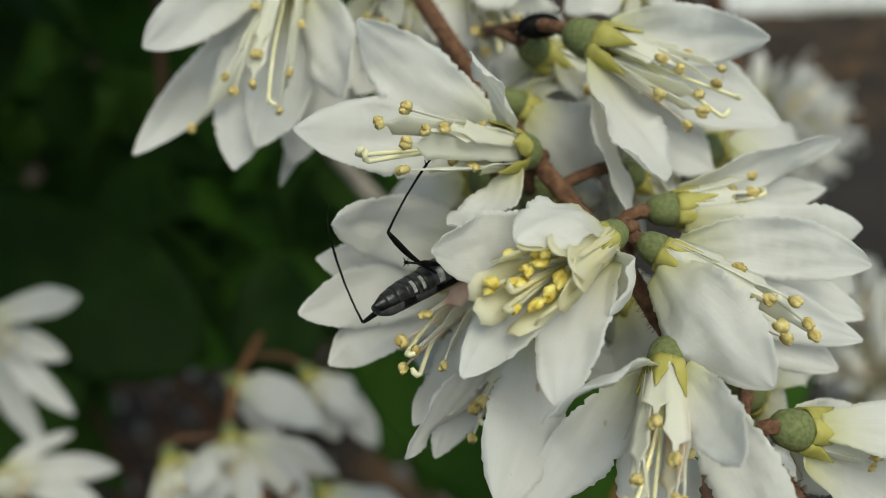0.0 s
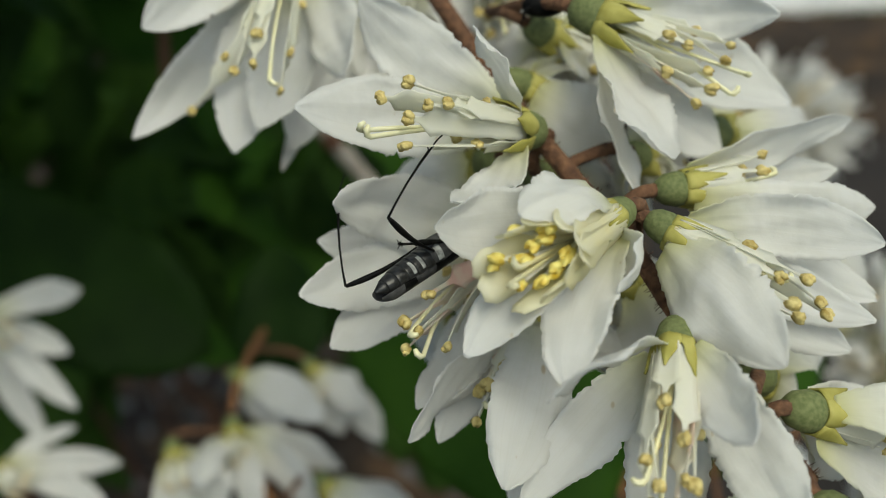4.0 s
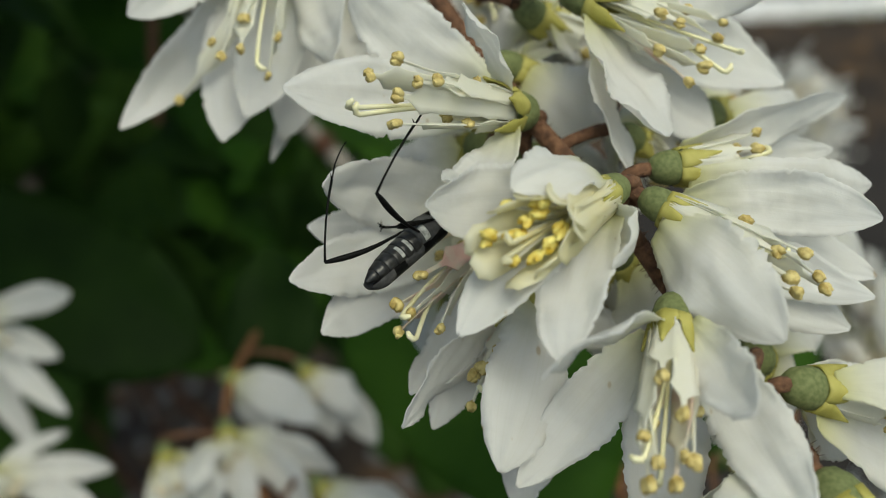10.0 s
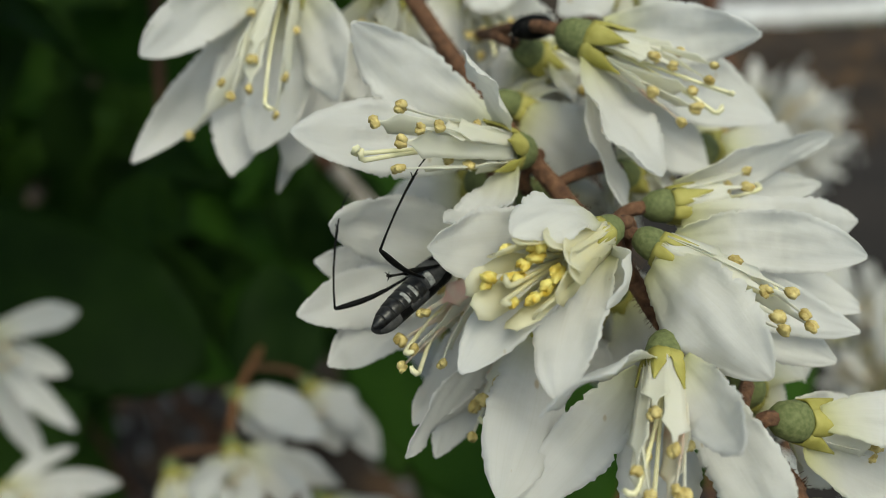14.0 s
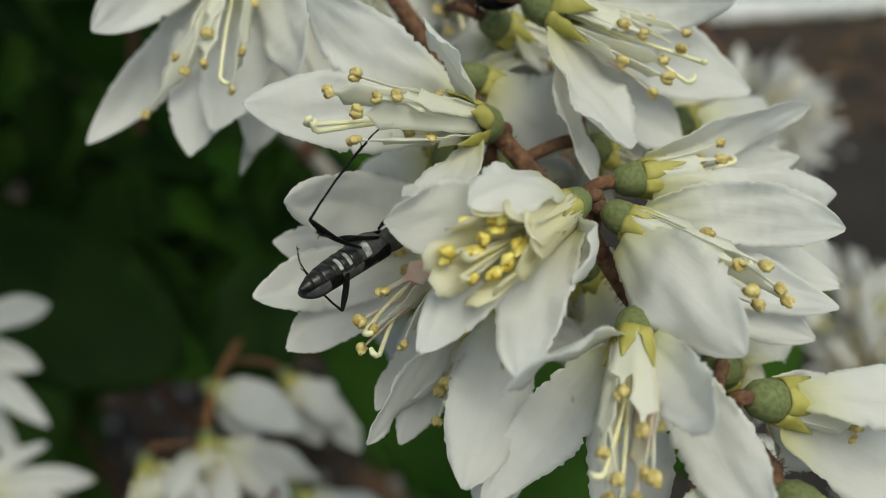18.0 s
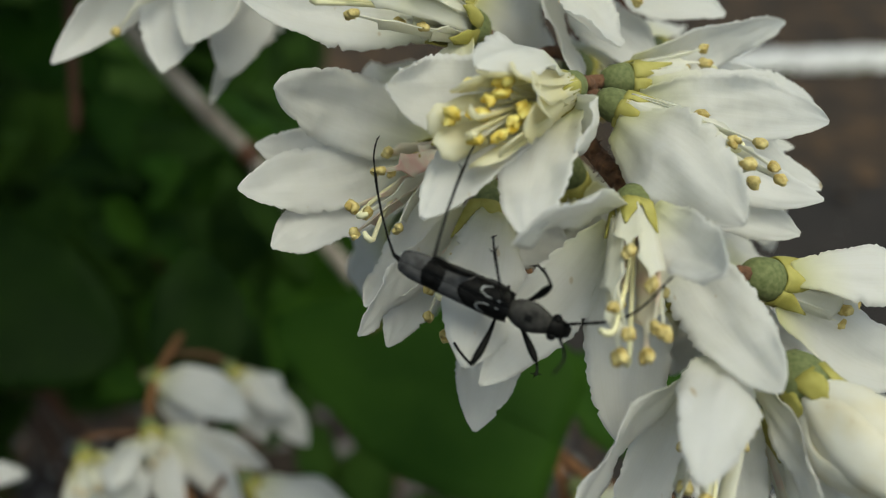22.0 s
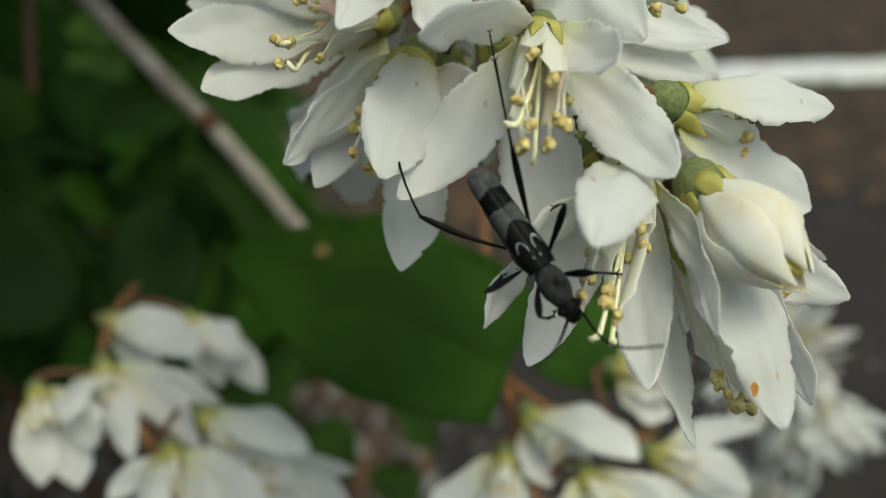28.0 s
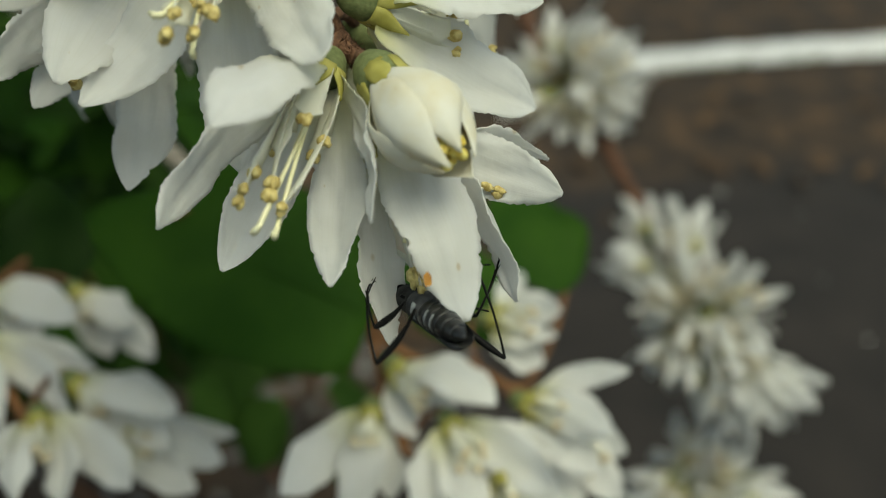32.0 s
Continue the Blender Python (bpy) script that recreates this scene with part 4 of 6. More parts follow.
flower((-71.2, 142.0, -11.9), (0.8, -0.3, -0.5),
       [(16.4, -3.0, 4.7, 4.6, 0.10, 0),
        (11.0, 6.0, -5.6, 4.6, 0.10, 0),
        (11.8, 7.0, -14.8, 4.2, 0.10, 0),
        (5.0, 12.0, -22, 4.4, 0.10, 0)],
       label='white blossom of a cluster hanging farther back in the shrub', group='blossoms farther back')
flower((-67.5, 139.0, -34.4), (0.85, -0.3, -0.35),
       [(9.6, 6.0, 5.6, 2.6, 0.10, 0),
        (17.0, 5.0, 0.2, 4.2, 0.10, 0),
        (15.0, 4.0, -5.9, 4.2, 0.10, 0)],
       label='white blossom of a cluster hanging farther back in the shrub', group='blossoms farther back')


def bud(base, mouth, radius):
    """Five petals wrapped over one another to a narrow mouth full of stamens."""
    root = tagged(new("flower_bud"), "half-open cream-white bud with yellow stamens at its mouth", "flower bud", "blossoms of the near cluster")
    root.matrix_world = SHRUB @ Matrix.Translation(Vector(base) * MM)
    d = (Vector(mouth) - Vector(base)) * MM
    length, ax = d.length, d.normalized()
    u0 = side(ax, Vector((0.3, -1, 0.5)))
    R = radius * MM
    rnd = random.Random(77)

    def belly(u):
        return R * (0.42 + 0.58 * math.sin(min(1.0, u / 0.5) * math.pi / 2)) if u < 0.5 else R * (1 - 0.62 * ((u - 0.5) / 0.5) ** 1.7)

    n = 22
    for i in range(5):
        ang = 2 * math.pi * i / 5 + (0.2, 0.0, -0.15, 0.1, 0.0)[i]
        r = Matrix.Rotation(ang, 3, ax) @ u0
        reach = (1.0, 1.04, 0.95, 1.08, 1.0)[i]
        pts = [ax * (length * reach * j / (n - 1)) + r * belly(j / (n - 1)) for j in range(n)]
        tans = [(pts[min(j + 1, n - 1)] - pts[max(j - 1, 0)]).normalized() for j in range(n)]
        ns = [Matrix.Rotation(radians(7), 3, ax) @ side(t, -r) for t in tans]
        wid = [2 * belly(j / (n - 1)) * 0.84 * (1 - max(0, (j / (n - 1) - 0.62) / 0.38) ** 1.6 * 0.9) for j in range(n)]
        part("petal", sheet_mesh(pts, [t.cross(q) for t, q in zip(tans, ns)], ns, wid, 0.46, 0.00022, 11, ragged=0.045, seed=700 + i, wave=0.03), BUD, root)
    for i in range(7):
        r = Matrix.Rotation(i * 0.9, 3, ax) @ u0
        bm = bmesh.new()
        e = ax * (length * rnd.uniform(0.82, 0.93)) + r * (rnd.uniform(0.2, 0.75) * MM)
        ball_bm(bm, e, ax + r * 0.4, 1.2 * MM, 0.42 * MM, 8, 6)
        tube_bm(bm, [ax * (0.3 * length), e], [0.2 * MM, 0.2 * MM], 5)
        part("stamen", bm, POLLEN, root, "orange-yellow stamen")
    bm = bmesh.new()
    prof = [(-2.6, 0.5), (-2.3, 1.0), (-1.5, 1.45), (-0.6, 1.6), (0.3, 1.45), (0.6, 0.6)]
    tube_bm(bm, [ax * (h * MM) for h, q in prof], [q * MM for h, q in prof], 16)
    part("ovary", bm, OVARY, root)
    for i in range(5):
        r = Matrix.Rotation(2 * math.pi * (i + 0.5) / 5, 3, ax) @ u0
        pts = [ax * (h * MM) + r * (q * MM) for h, q in ((-0.8, 1.5), (-0.2, 1.5), (0.4, 1.56), (1.0, 1.72), (1.6, 1.94), (2.1, 2.14))]
        part("sepal", sheet_mesh(pts, [ax.cross(r)] * 6, [-r] * 6, [q * MM for q in (1.5, 1.65, 1.5, 1.15, 0.65, 0.12)], 0.3, 0.00015, 7, seed=i, ragged=0.05, wave=0.05), SEPAL, root)
    bm = bmesh.new()
    end = min((near_on(a, b, Vector(base)) for a, b in zip(STEM_LINE, STEM_LINE[1:])), key=lambda q: (q - Vector(base)).length)
    tube_bm(bm, bezier(-ax * (2.4 * MM), -ax * (4.0 * MM), (end - Vector(base)) * MM, 7), [0.45 * MM] * 7, 8)
    part("pedicel", bm, STEM, root, "rusty-brown flower stalk")


BUD = soft(plain("bud_cream", (0.27, (0.58, 0.42, 0.20)), (0.36, (0.82, 0.76, 0.58)), (0.58, (0.88, 0.86, 0.77)), scale=420, relief=0.35, depth=0.0003), 0.25, (0.93, 0.91, 0.78))
bud((22.75, 54.2, -17.7), (26.1, 50.6, -23.2), 2.45)


def far_cluster(centre, size, count, lean, seed):
    """A dense panicle of blossoms, each a copy of one of the first."""
    rnd = random.Random(seed)
    c = SHRUB @ (Vector(centre) * MM)
    for i in range(count):
        v = Vector((rnd.gauss(0, 1), rnd.gauss(0, 1), rnd.gauss(0, 1))).normalized()
        if v.y > 0.4:
            v.y = -v.y
        f = (1.0, 0.8, 0.5)[i % 3]
        off = SHRUB.to_3x3() @ Vector((v.x * size[0] * f, v.y * size[1] * f, v.z * size[2] * f)) * MM
        off = Matrix.Rotation(radians(lean), 3, "Y") @ off
        way = (off.normalized() + Vector((rnd.uniform(-0.2, 0.6), rnd.uniform(-0.4, 0.4), rnd.uniform(-0.9, 0.2)))).normalized()
        m = Matrix.Translation(c + off) @ way.to_track_quat("Z", "Y").to_matrix().to_4x4() @ Matrix.Rotation(rnd.uniform(0, 6.28), 4, "Z") @ Matrix.Scale(rnd.uniform(0.95, 1.25), 4)
        if i == 0 and not FAR:
            FAR.append(far_flower(m))
        else:
            copy_thing(FAR[0], m)


FAR = []


def far_flower(m):
    root = tagged(new("flower"), "small white blossom of a dense cluster low over the ground", "flower", "blossoms over the ground")
    ax = Vector((0, 0, 1))
    for i in range(5):
        r = Matrix.Rotation(2 * math.pi * i / 5, 3, ax) @ Vector((1, 0, 0))
        part("petal", petal_mesh(r * (1.2 * MM), r * (5.6 * MM) + ax * ((9.5, 8.0, 10.5, 8.6, 9.0)[i] * MM), ax, 3.1, 0.08, 0, 9000 + i, 11, 5), PETAL, root)
        pts = [r * (q * MM) + ax * (h * MM) for q, h in ((1.5, -0.6), (1.9, 0.4), (2.5, 1.6), (3.0, 2.8))]
        part("sepal", sheet_mesh(pts, [ax.cross(r)] * 4, [-r] * 4, [q * MM for q in (1.9, 1.8, 1.2, 0.15)], 0.2, 0.0002, 3), SEPAL, root)
    bm = bmesh.new()
    tube_bm(bm, [ax * (h * MM) for h in (-3.6, -3.0, -1.6, 0, 0.4)], [q * MM for q in (0.5, 1.3, 1.9, 1.7, 0.3)], 8)
    part("calyx", bm, OVARY, root)
    bm = bmesh.new()
    tube_bm(bm, [ax * (-2.8 * MM), ax * (-6 * MM) + Vector((0.5, 0.3, 0)) * MM, ax * (-11 * MM)], [0.5 * MM] * 3, 6)
    part("pedicel", bm, TWIG, root)
    for i in range(5):
        r = Matrix.Rotation(2 * math.pi * i / 5, 3, ax) @ Vector((1, 0, 0))
        bm = bmesh.new()
        tube_bm(bm, [r * (0.8 * MM), r * (1.8 * MM) + ax * (5.5 * MM)], [0.3 * MM, 0.24 * MM], 5)
        ball_bm(bm, r * (1.8 * MM) + ax * (5.6 * MM), ax, 1.3 * MM, 0.6 * MM, 6, 4)
        part("stamen", bm, FADED, root)
    root.matrix_world = m
    return root


far_cluster((111.5, 230, -34.2), (10, 10, 27), 52, -40, 3)
far_cluster((83.4, 235, 29.2), (9, 9, 11), 30, 15, 4)
far_cluster((112.7, 250, -81.1), (14, 11, 12), 34, 0, 5)


STAIN = plain("petal_stain", (0.3, (0.30, 0.12, 0.01)), (0.7, (0.56, 0.28, 0.03)), scale=900)


def stain(parent, place, r):
    bm = bmesh.new()
    rnd = random.Random(4)
    q = Vector(place) * MM
    ring = [bm.verts.new(q + Vector((math.cos(g * 0.524) * r * 0.6 * rnd.uniform(0.8, 1.2), -0.0001 * math.sin(g), math.sin(g * 0.524) * r * rnd.uniform(0.8, 1.2)))) for g in range(12)]
    bm.faces.new(ring)
    part("stain", bm, STAIN, parent, "small orange stain on a petal")


stain(STAINED, STAIN_AT, 0.42 * MM)

# ---- ground ----
def ground_material():
    m, t, p = material("ground", 0.9)
    g = t.nodes.new("ShaderNodeNewGeometry")
    s = t.nodes.new("ShaderNodeSeparateXYZ")
    t.links.new(g.outputs["Position"], s.inputs[0])
    w = t.nodes.new("ShaderNodeTexNoise")
    w.inputs["Scale"].default_value, w.inputs["Detail"].default_value = 3.0, 5
    t.links.new(g.outputs["Position"], w.inputs["Vector"])
    sh = t.nodes.new("ShaderNodeMath")
    sh.operation, sh.inputs[1].default_value = "MULTIPLY_ADD", 0.22
    t.links.new(w.outputs[0], sh.inputs[0])
    t.links.new(s.outputs[1], sh.inputs[2])
    under = t.nodes.new("ShaderNodeMapRange")
    under.inputs[1].default_value, under.inputs[2].default_value = 0.35, -0.1
    under.inputs[3].default_value, under.inputs[4].default_value = 0.0, 1.0
    t.links.new(s.outputs[0], under.inputs[0])
    both = t.nodes.new("ShaderNodeMath")
    t.links.new(sh.outputs[0], both.inputs[0])
    t.links.new(under.outputs[0], both.inputs[1])
    sh = both
    band = t.nodes.new("ShaderNodeMapRange")
    band.inputs[1].default_value, band.inputs[2].default_value = 1.38, 1.52
    t.links.new(sh.outputs[0], band.inputs[0])
    fine = t.nodes.new("ShaderNodeTexNoise")
    fine.inputs["Scale"].default_value, fine.inputs["Detail"].default_value = 11.0, 9
    fine.inputs["Roughness"].default_value = 0.65
    t.links.new(g.outputs["Position"], fine.inputs["Vector"])
    asphalt = ramp(t, fine.outputs[0], (0.3, (0.008, 0.006, 0.005)), (0.7, (0.026, 0.0195, 0.016)))
    soil = ramp(t, fine.outputs[0], (0.35, (0.012, 0.007, 0.0035)), (0.52, (0.033, 0.020, 0.010)), (0.68, (0.12, 0.064, 0.026)))
    mix = t.nodes.new("ShaderNodeMix")
    mix.data_type = "RGBA"
    t.links.new(band.outputs[0], mix.inputs["Factor"])
    t.links.new(asphalt, mix.inputs["A"])
    t.links.new(soil, mix.inputs["B"])
    t.links.new(mix.outputs["Result"], p.inputs["Base Color"])
    bump(t, p, fine.outputs[0], 0.6, 0.01)
    return m


bm = bmesh.new()
bmesh.ops.create_grid(bm, x_segments=40, y_segments=40, size=150)
tagged(part("ground", bm, ground_material()), "dark asphalt and brown earth with litter", "ground", kind="structure")

WHITE = plain("white_paint", (0.3, (0.55, 0.55, 0.55)), (0.6, (0.8, 0.8, 0.8)), scale=30, rough=0.7)
bm = bmesh.new()
rnd = random.Random(8)
n = 120
sec = [(-0.045, 0.0), (-0.045, 0.015), (-0.037, 0.02), (0.037, 0.02), (0.045, 0.015), (0.045, 0.0)]
rings = []
for i in range(n):
    x = 0.55 + 5.4 * i / (n - 1)
    rings.append([bm.verts.new((x, 1.85 + x * 0.07 + a + rnd.uniform(-0.006, 0.006), h + rnd.uniform(-0.003, 0.003) * (h > 0))) for a, h in sec])
for r, s in zip(rings, rings[1:]):
    for j in range(len(sec) - 1):
        bm.faces.new((r[j], s[j], s[j + 1], r[j + 1]))
tagged(part("kerb", bm, WHITE), "low white-painted edging strip along the asphalt", "kerb", kind="structure")


def litter():
    """Dry leaves on the earth and weeds along the edging."""
    rnd = random.Random(31)
    DRY = plain("dry_leaf", (0.3, (0.05, 0.028, 0.014)), (0.7, (0.14, 0.08, 0.036)), scale=25, rough=0.9)
    bm = bmesh.new()
    for i in range(430):
        c = Vector((rnd.uniform(-1.5, 2.2), rnd.choice((rnd.uniform(1.15, 1.75), rnd.uniform(1.95, 2.8))), 0.004))
        if i >= 230:
            c = Vector((rnd.uniform(-0.5, 0.25), rnd.uniform(0.45, 1.3), 0.004))
        a = rnd.uniform(0, 6.28)
        u, v = Vector((math.cos(a), math.sin(a), rnd.uniform(-0.1, 0.3))), Vector((-math.sin(a), math.cos(a), rnd.uniform(-0.2, 0.3)))
        l, w = rnd.uniform(0.012, 0.04) * (1 if i < 230 else 0.45), rnd.uniform(0.006, 0.018) * (1 if i < 230 else 0.45)
        q = [bm.verts.new(c + u * (l * x) + v * (w * y) + Vector((0, 0, 0.004 + h))) for x, y, h in ((-1, 0, 0), (-0.3, -1, 0.006), (0.4, -0.8, 0.004), (1, 0, 0.008), (0.4, 0.8, 0.005), (-0.3, 1, 0.006))]
        bm.faces.new(q)
    tagged(part("dry_leaves", bm, DRY), "scattered dry brown leaves on the earth", "litter", kind="stuff")
    bm = bmesh.new()
    for i in range(700):
        x = rnd.uniform(0.55, 2.5)
        if math.sin(x * 9) + math.sin(x * 23 + 1) < -0.2:
            continue
        c = Vector((x, 1.85 + x * 0.07 - 0.04 - abs(rnd.gauss(0, 0.008)), 0))
        tip = c + Vector((rnd.gauss(0, 0.012), rnd.gauss(-0.006, 0.008), rnd.uniform(0.008, 0.03)))
        d = Vector((rnd.uniform(-1, 1), rnd.uniform(-1, 1), 0)).normalized() * 0.0025
        bm.faces.new([bm.verts.new(c - d), bm.verts.new(c + d), bm.verts.new(tip)])
    PEBBLE = plain("pebble_grey", (0.3, (0.06, 0.055, 0.05)), (0.7, (0.30, 0.29, 0.28)), scale=18, rough=0.85)
    stones = bmesh.new()
    for i in range(420):
        c = Vector((rnd.uniform(-0.45, 0.22), rnd.uniform(0.5, 1.15), 0.002))
        r = rnd.uniform(0.003, 0.012)
        ball_bm(stones, c, Vector((rnd.gauss(0, 1), rnd.gauss(0, 1), 0.2)), r * rnd.uniform(1.4, 2.4), r * rnd.uniform(0.5, 0.8), 7, 5)
    tagged(part("gravel", stones, PEBBLE), "small grey stones on the earth under the shrub", "gravel", kind="stuff")
    FALLEN = plain("fallen_petal", (0.3, (0.42, 0.40, 0.38)), (0.7, (0.7, 0.69, 0.68)), scale=200, rough=0.7)
    scraps = bmesh.new()
    for i in range(20):
        c = Vector((rnd.uniform(0.3, 1.5), rnd.uniform(0.5, 1.3), 0.003))
        a, l = rnd.uniform(0, 6.28), rnd.uniform(0.003, 0.008)
        u, v = Vector((math.cos(a), math.sin(a), 0)) * l, Vector((-math.sin(a), math.cos(a), 0)) * (l * rnd.uniform(0.25, 0.5))
        scraps.faces.new([scraps.verts.new(c + u * x + v * y + Vector((0, 0, h))) for x, y, h in ((-1, 0, 0), (-0.3, -1, 0.001), (0.5, -0.8, 0.002), (1, 0, 0.001), (0.5, 0.8, 0.0), (-0.3, 1, 0.001))])
    tagged(part("fallen_petals", scraps, FALLEN), "few withered white petals fallen on the dark asphalt", "petals", kind="stuff")
    tagged(part("weeds", bm, LEAF), "short green weeds along the white edging", "grass", kind="stuff")


litter()


# ---- beetle: local y runs to the head, z is its back, millimetres ----
BMM = 0.00094


def beetle_build():
    root = tagged(new("beetle"), "slender black longhorn beetle with grey bands, clinging to the petals", "beetle")
    def lathe(name, prof, mats, label="", squash=(1, 1), pick=None, half=0):
        bm = bmesh.new()
        sides = 28
        rings = []
        for y, w, h, z in prof:
            rings.append([bm.verts.new(Vector((math.cos(g) * w, y, z + math.sin(g) * h)) * BMM) for g in (2 * math.pi * s / sides for s in range(sides))])
        for r, s in zip(rings, rings[1:]):
            for j in range(sides):
                bm.faces.new((r[j], s[j], s[(j + 1) % sides], r[(j + 1) % sides]))
        bm.faces.new(rings[0])
        bm.faces.new(list(reversed(rings[-1])))
        bmesh.ops.recalc_face_normals(bm, faces=bm.faces)
        if pick:
            for f in bm.faces:
                f.material_index = pick(f.calc_center_median() / BMM)
        return part(name, bm, mats, root, label)
    # abdomen and breast from below, in rings, with white down at the sides
    ab = []
    for i in range(6):
        y0 = -5.6 + i * 0.8
        w = (0.14, 0.58, 0.8, 0.92, 0.98, 1.02)[i]
        w2 = (0.58, 0.8, 0.92, 0.98, 1.02, 1.05)[i]
        ab += [(y0 + v * 0.8, (w + (w2 - w) * v) * q, (w + (w2 - w) * v) * 0.88 * q, -0.25) for v, q in ((0.0, 0.97), (0.03, 1.005), (0.1, 1.02), (0.3, 1.015), (0.55, 1.005), (0.62, 1.0), (0.92, 0.975))]
    for i in range(6):
        rings = ab[i * 7:i * 7 + 7] + [(ab[i * 7 + 6][0] + 0.12, ab[i * 7 + 6][1] * 0.9, ab[i * 7 + 6][2] * 0.9, -0.25)]
        lathe("abdomen_ring", rings, [BELLY, DOWN_DARK, DOWN_WHITE], "glossy black belly ring" if i < 3 else "black belly ring with white down", pick=lambda c, i=i: 2 if i in (3, 4) and c.z < -0.2 and 0.55 < (c.y + 5.6) / 0.8 - i < 0.95 and abs(c.x) > 0.42 else (1 if (c.y + 5.6) / 0.8 - i > 0.8 else 0))
    lathe("breast", [(-0.9, 1.0, 0.92, -0.3), (-0.5, 1.05, 1.0, -0.33), (0, 1.1, 1.06, -0.35), (0.6, 1.08, 1.04, -0.33), (1.1, 1.0, 0.95, -0.28), (1.7, 0.65, 0.65, -0.1)], [BLACK, DOWN, DOWN_WHITE], pick=lambda c: 2 if math.hypot((abs(c.x) - 1.0) / 0.25, (c.y + 0.2) / 0.35) < 1 and c.z < -0.2 else 1)
    # wing cases
    for sg in (-1, 1):
        bm = bmesh.new()
        n, k = 110, 22
        rows = []
        for i in range(n):
            u = i / (n - 1)
            y = 1.75 - 7.3 * u
            w = 1.02 * (0.86 + 0.14 * math.sin(min(1, u * 7) * math.pi / 2)) * (1 - 0.16 * u) * (1 - max(0, (u - 0.80) / 0.20) ** 2 * 0.30 - max(0, (u - 0.97) / 0.03) ** 2 * 0.12)
            rows.append([bm.verts.new(Vector((sg * (0.015 + w * math.sin(j / (k - 1) * 1.8)), y, 0.1 + (0.9 * math.cos(j / (k - 1) * 1.8) - 0.05 * math.exp(-(j / 2.0) ** 2)) * (1 - 0.12 * u) * (1 - max(0, (u - 0.82) / 0.18) ** 2 * 0.6))) * BMM) for j in range(k)])
        for r, s in zip(rows, rows[1:]):
            for j in range(k - 1):
                f = bm.faces.new((r[j], r[j + 1], s[j + 1], s[j]))
                c = f.calc_center_median() / BMM
                ax_, y = abs(c.x), c.y
                e = math.hypot((ax_ - 0.52) / 0.33, (y - 0.75) / 0.95)
                arc = abs(e - 1) < 0.085 and y < (1.15 if ax_ < 0.52 else 0.35)
                band = -2.5 - 0.15 * ax_ < y < -1.15 - 0.4 * math.cos(ax_ * 2.6)
                tipb = y < -3.95 + 0.25 * ax_
                f.material_index = 1 if (band or tipb) else (2 if arc else 0)
        bmesh.ops.recalc_face_normals(bm, faces=bm.faces)
        part("wing_case", bm, [BLACK, DOWN, DOWN_ARC], root, "black wing case with grey downy bands")
    lathe("pronotum", [(1.6, 0.48, 0.5, 0.0), (1.75, 0.56, 0.58, 0.02), (2.0, 0.72, 0.74, 0.05), (2.2, 0.8, 0.81, 0.07), (2.4, 0.86, 0.86, 0.08), (2.6, 0.9, 0.89, 0.08), (2.75, 0.915, 0.9, 0.08), (2.9, 0.92, 0.9, 0.08), (3.05, 0.915, 0.895, 0.075), (3.2, 0.9, 0.88, 0.065), (3.4, 0.86, 0.84, 0.05), (3.9, 0.68, 0.68, 0.0), (4.2, 0.54, 0.56, -0.03)], [DOWN_DARK, BLACK], "dark grey downy neck shield with a black spot", pick=lambda c: 1 if math.hypot(c.x, c.y - 2.95) < 0.25 and c.z > 0 else 0)
    lathe("head", [(4.0, 0.5, 0.52, -0.05), (4.3, 0.6, 0.6, -0.1), (4.7, 0.62, 0.62, -0.18), (5.1, 0.5, 0.52, -0.3), (5.45, 0.28, 0.3, -0.42)], BLACK)
    for sg in (-1, 1):
        bm = bmesh.new()
        ball_bm(bm, Vector((0.53 * sg, 4.5, 0.0)) * BMM, Vector((0, 0.4, 1)), 0.75 * BMM, 0.3 * BMM, 9, 6)
        part("eye", bm, BLACK, root)
    return root


DOWN_ARC = plain("beetle_pale_arc", (0.3, (0.15, 0.155, 0.155)), (0.7, (0.34, 0.35, 0.35)), scale=3500, rough=0.8)
beetle = beetle_build()


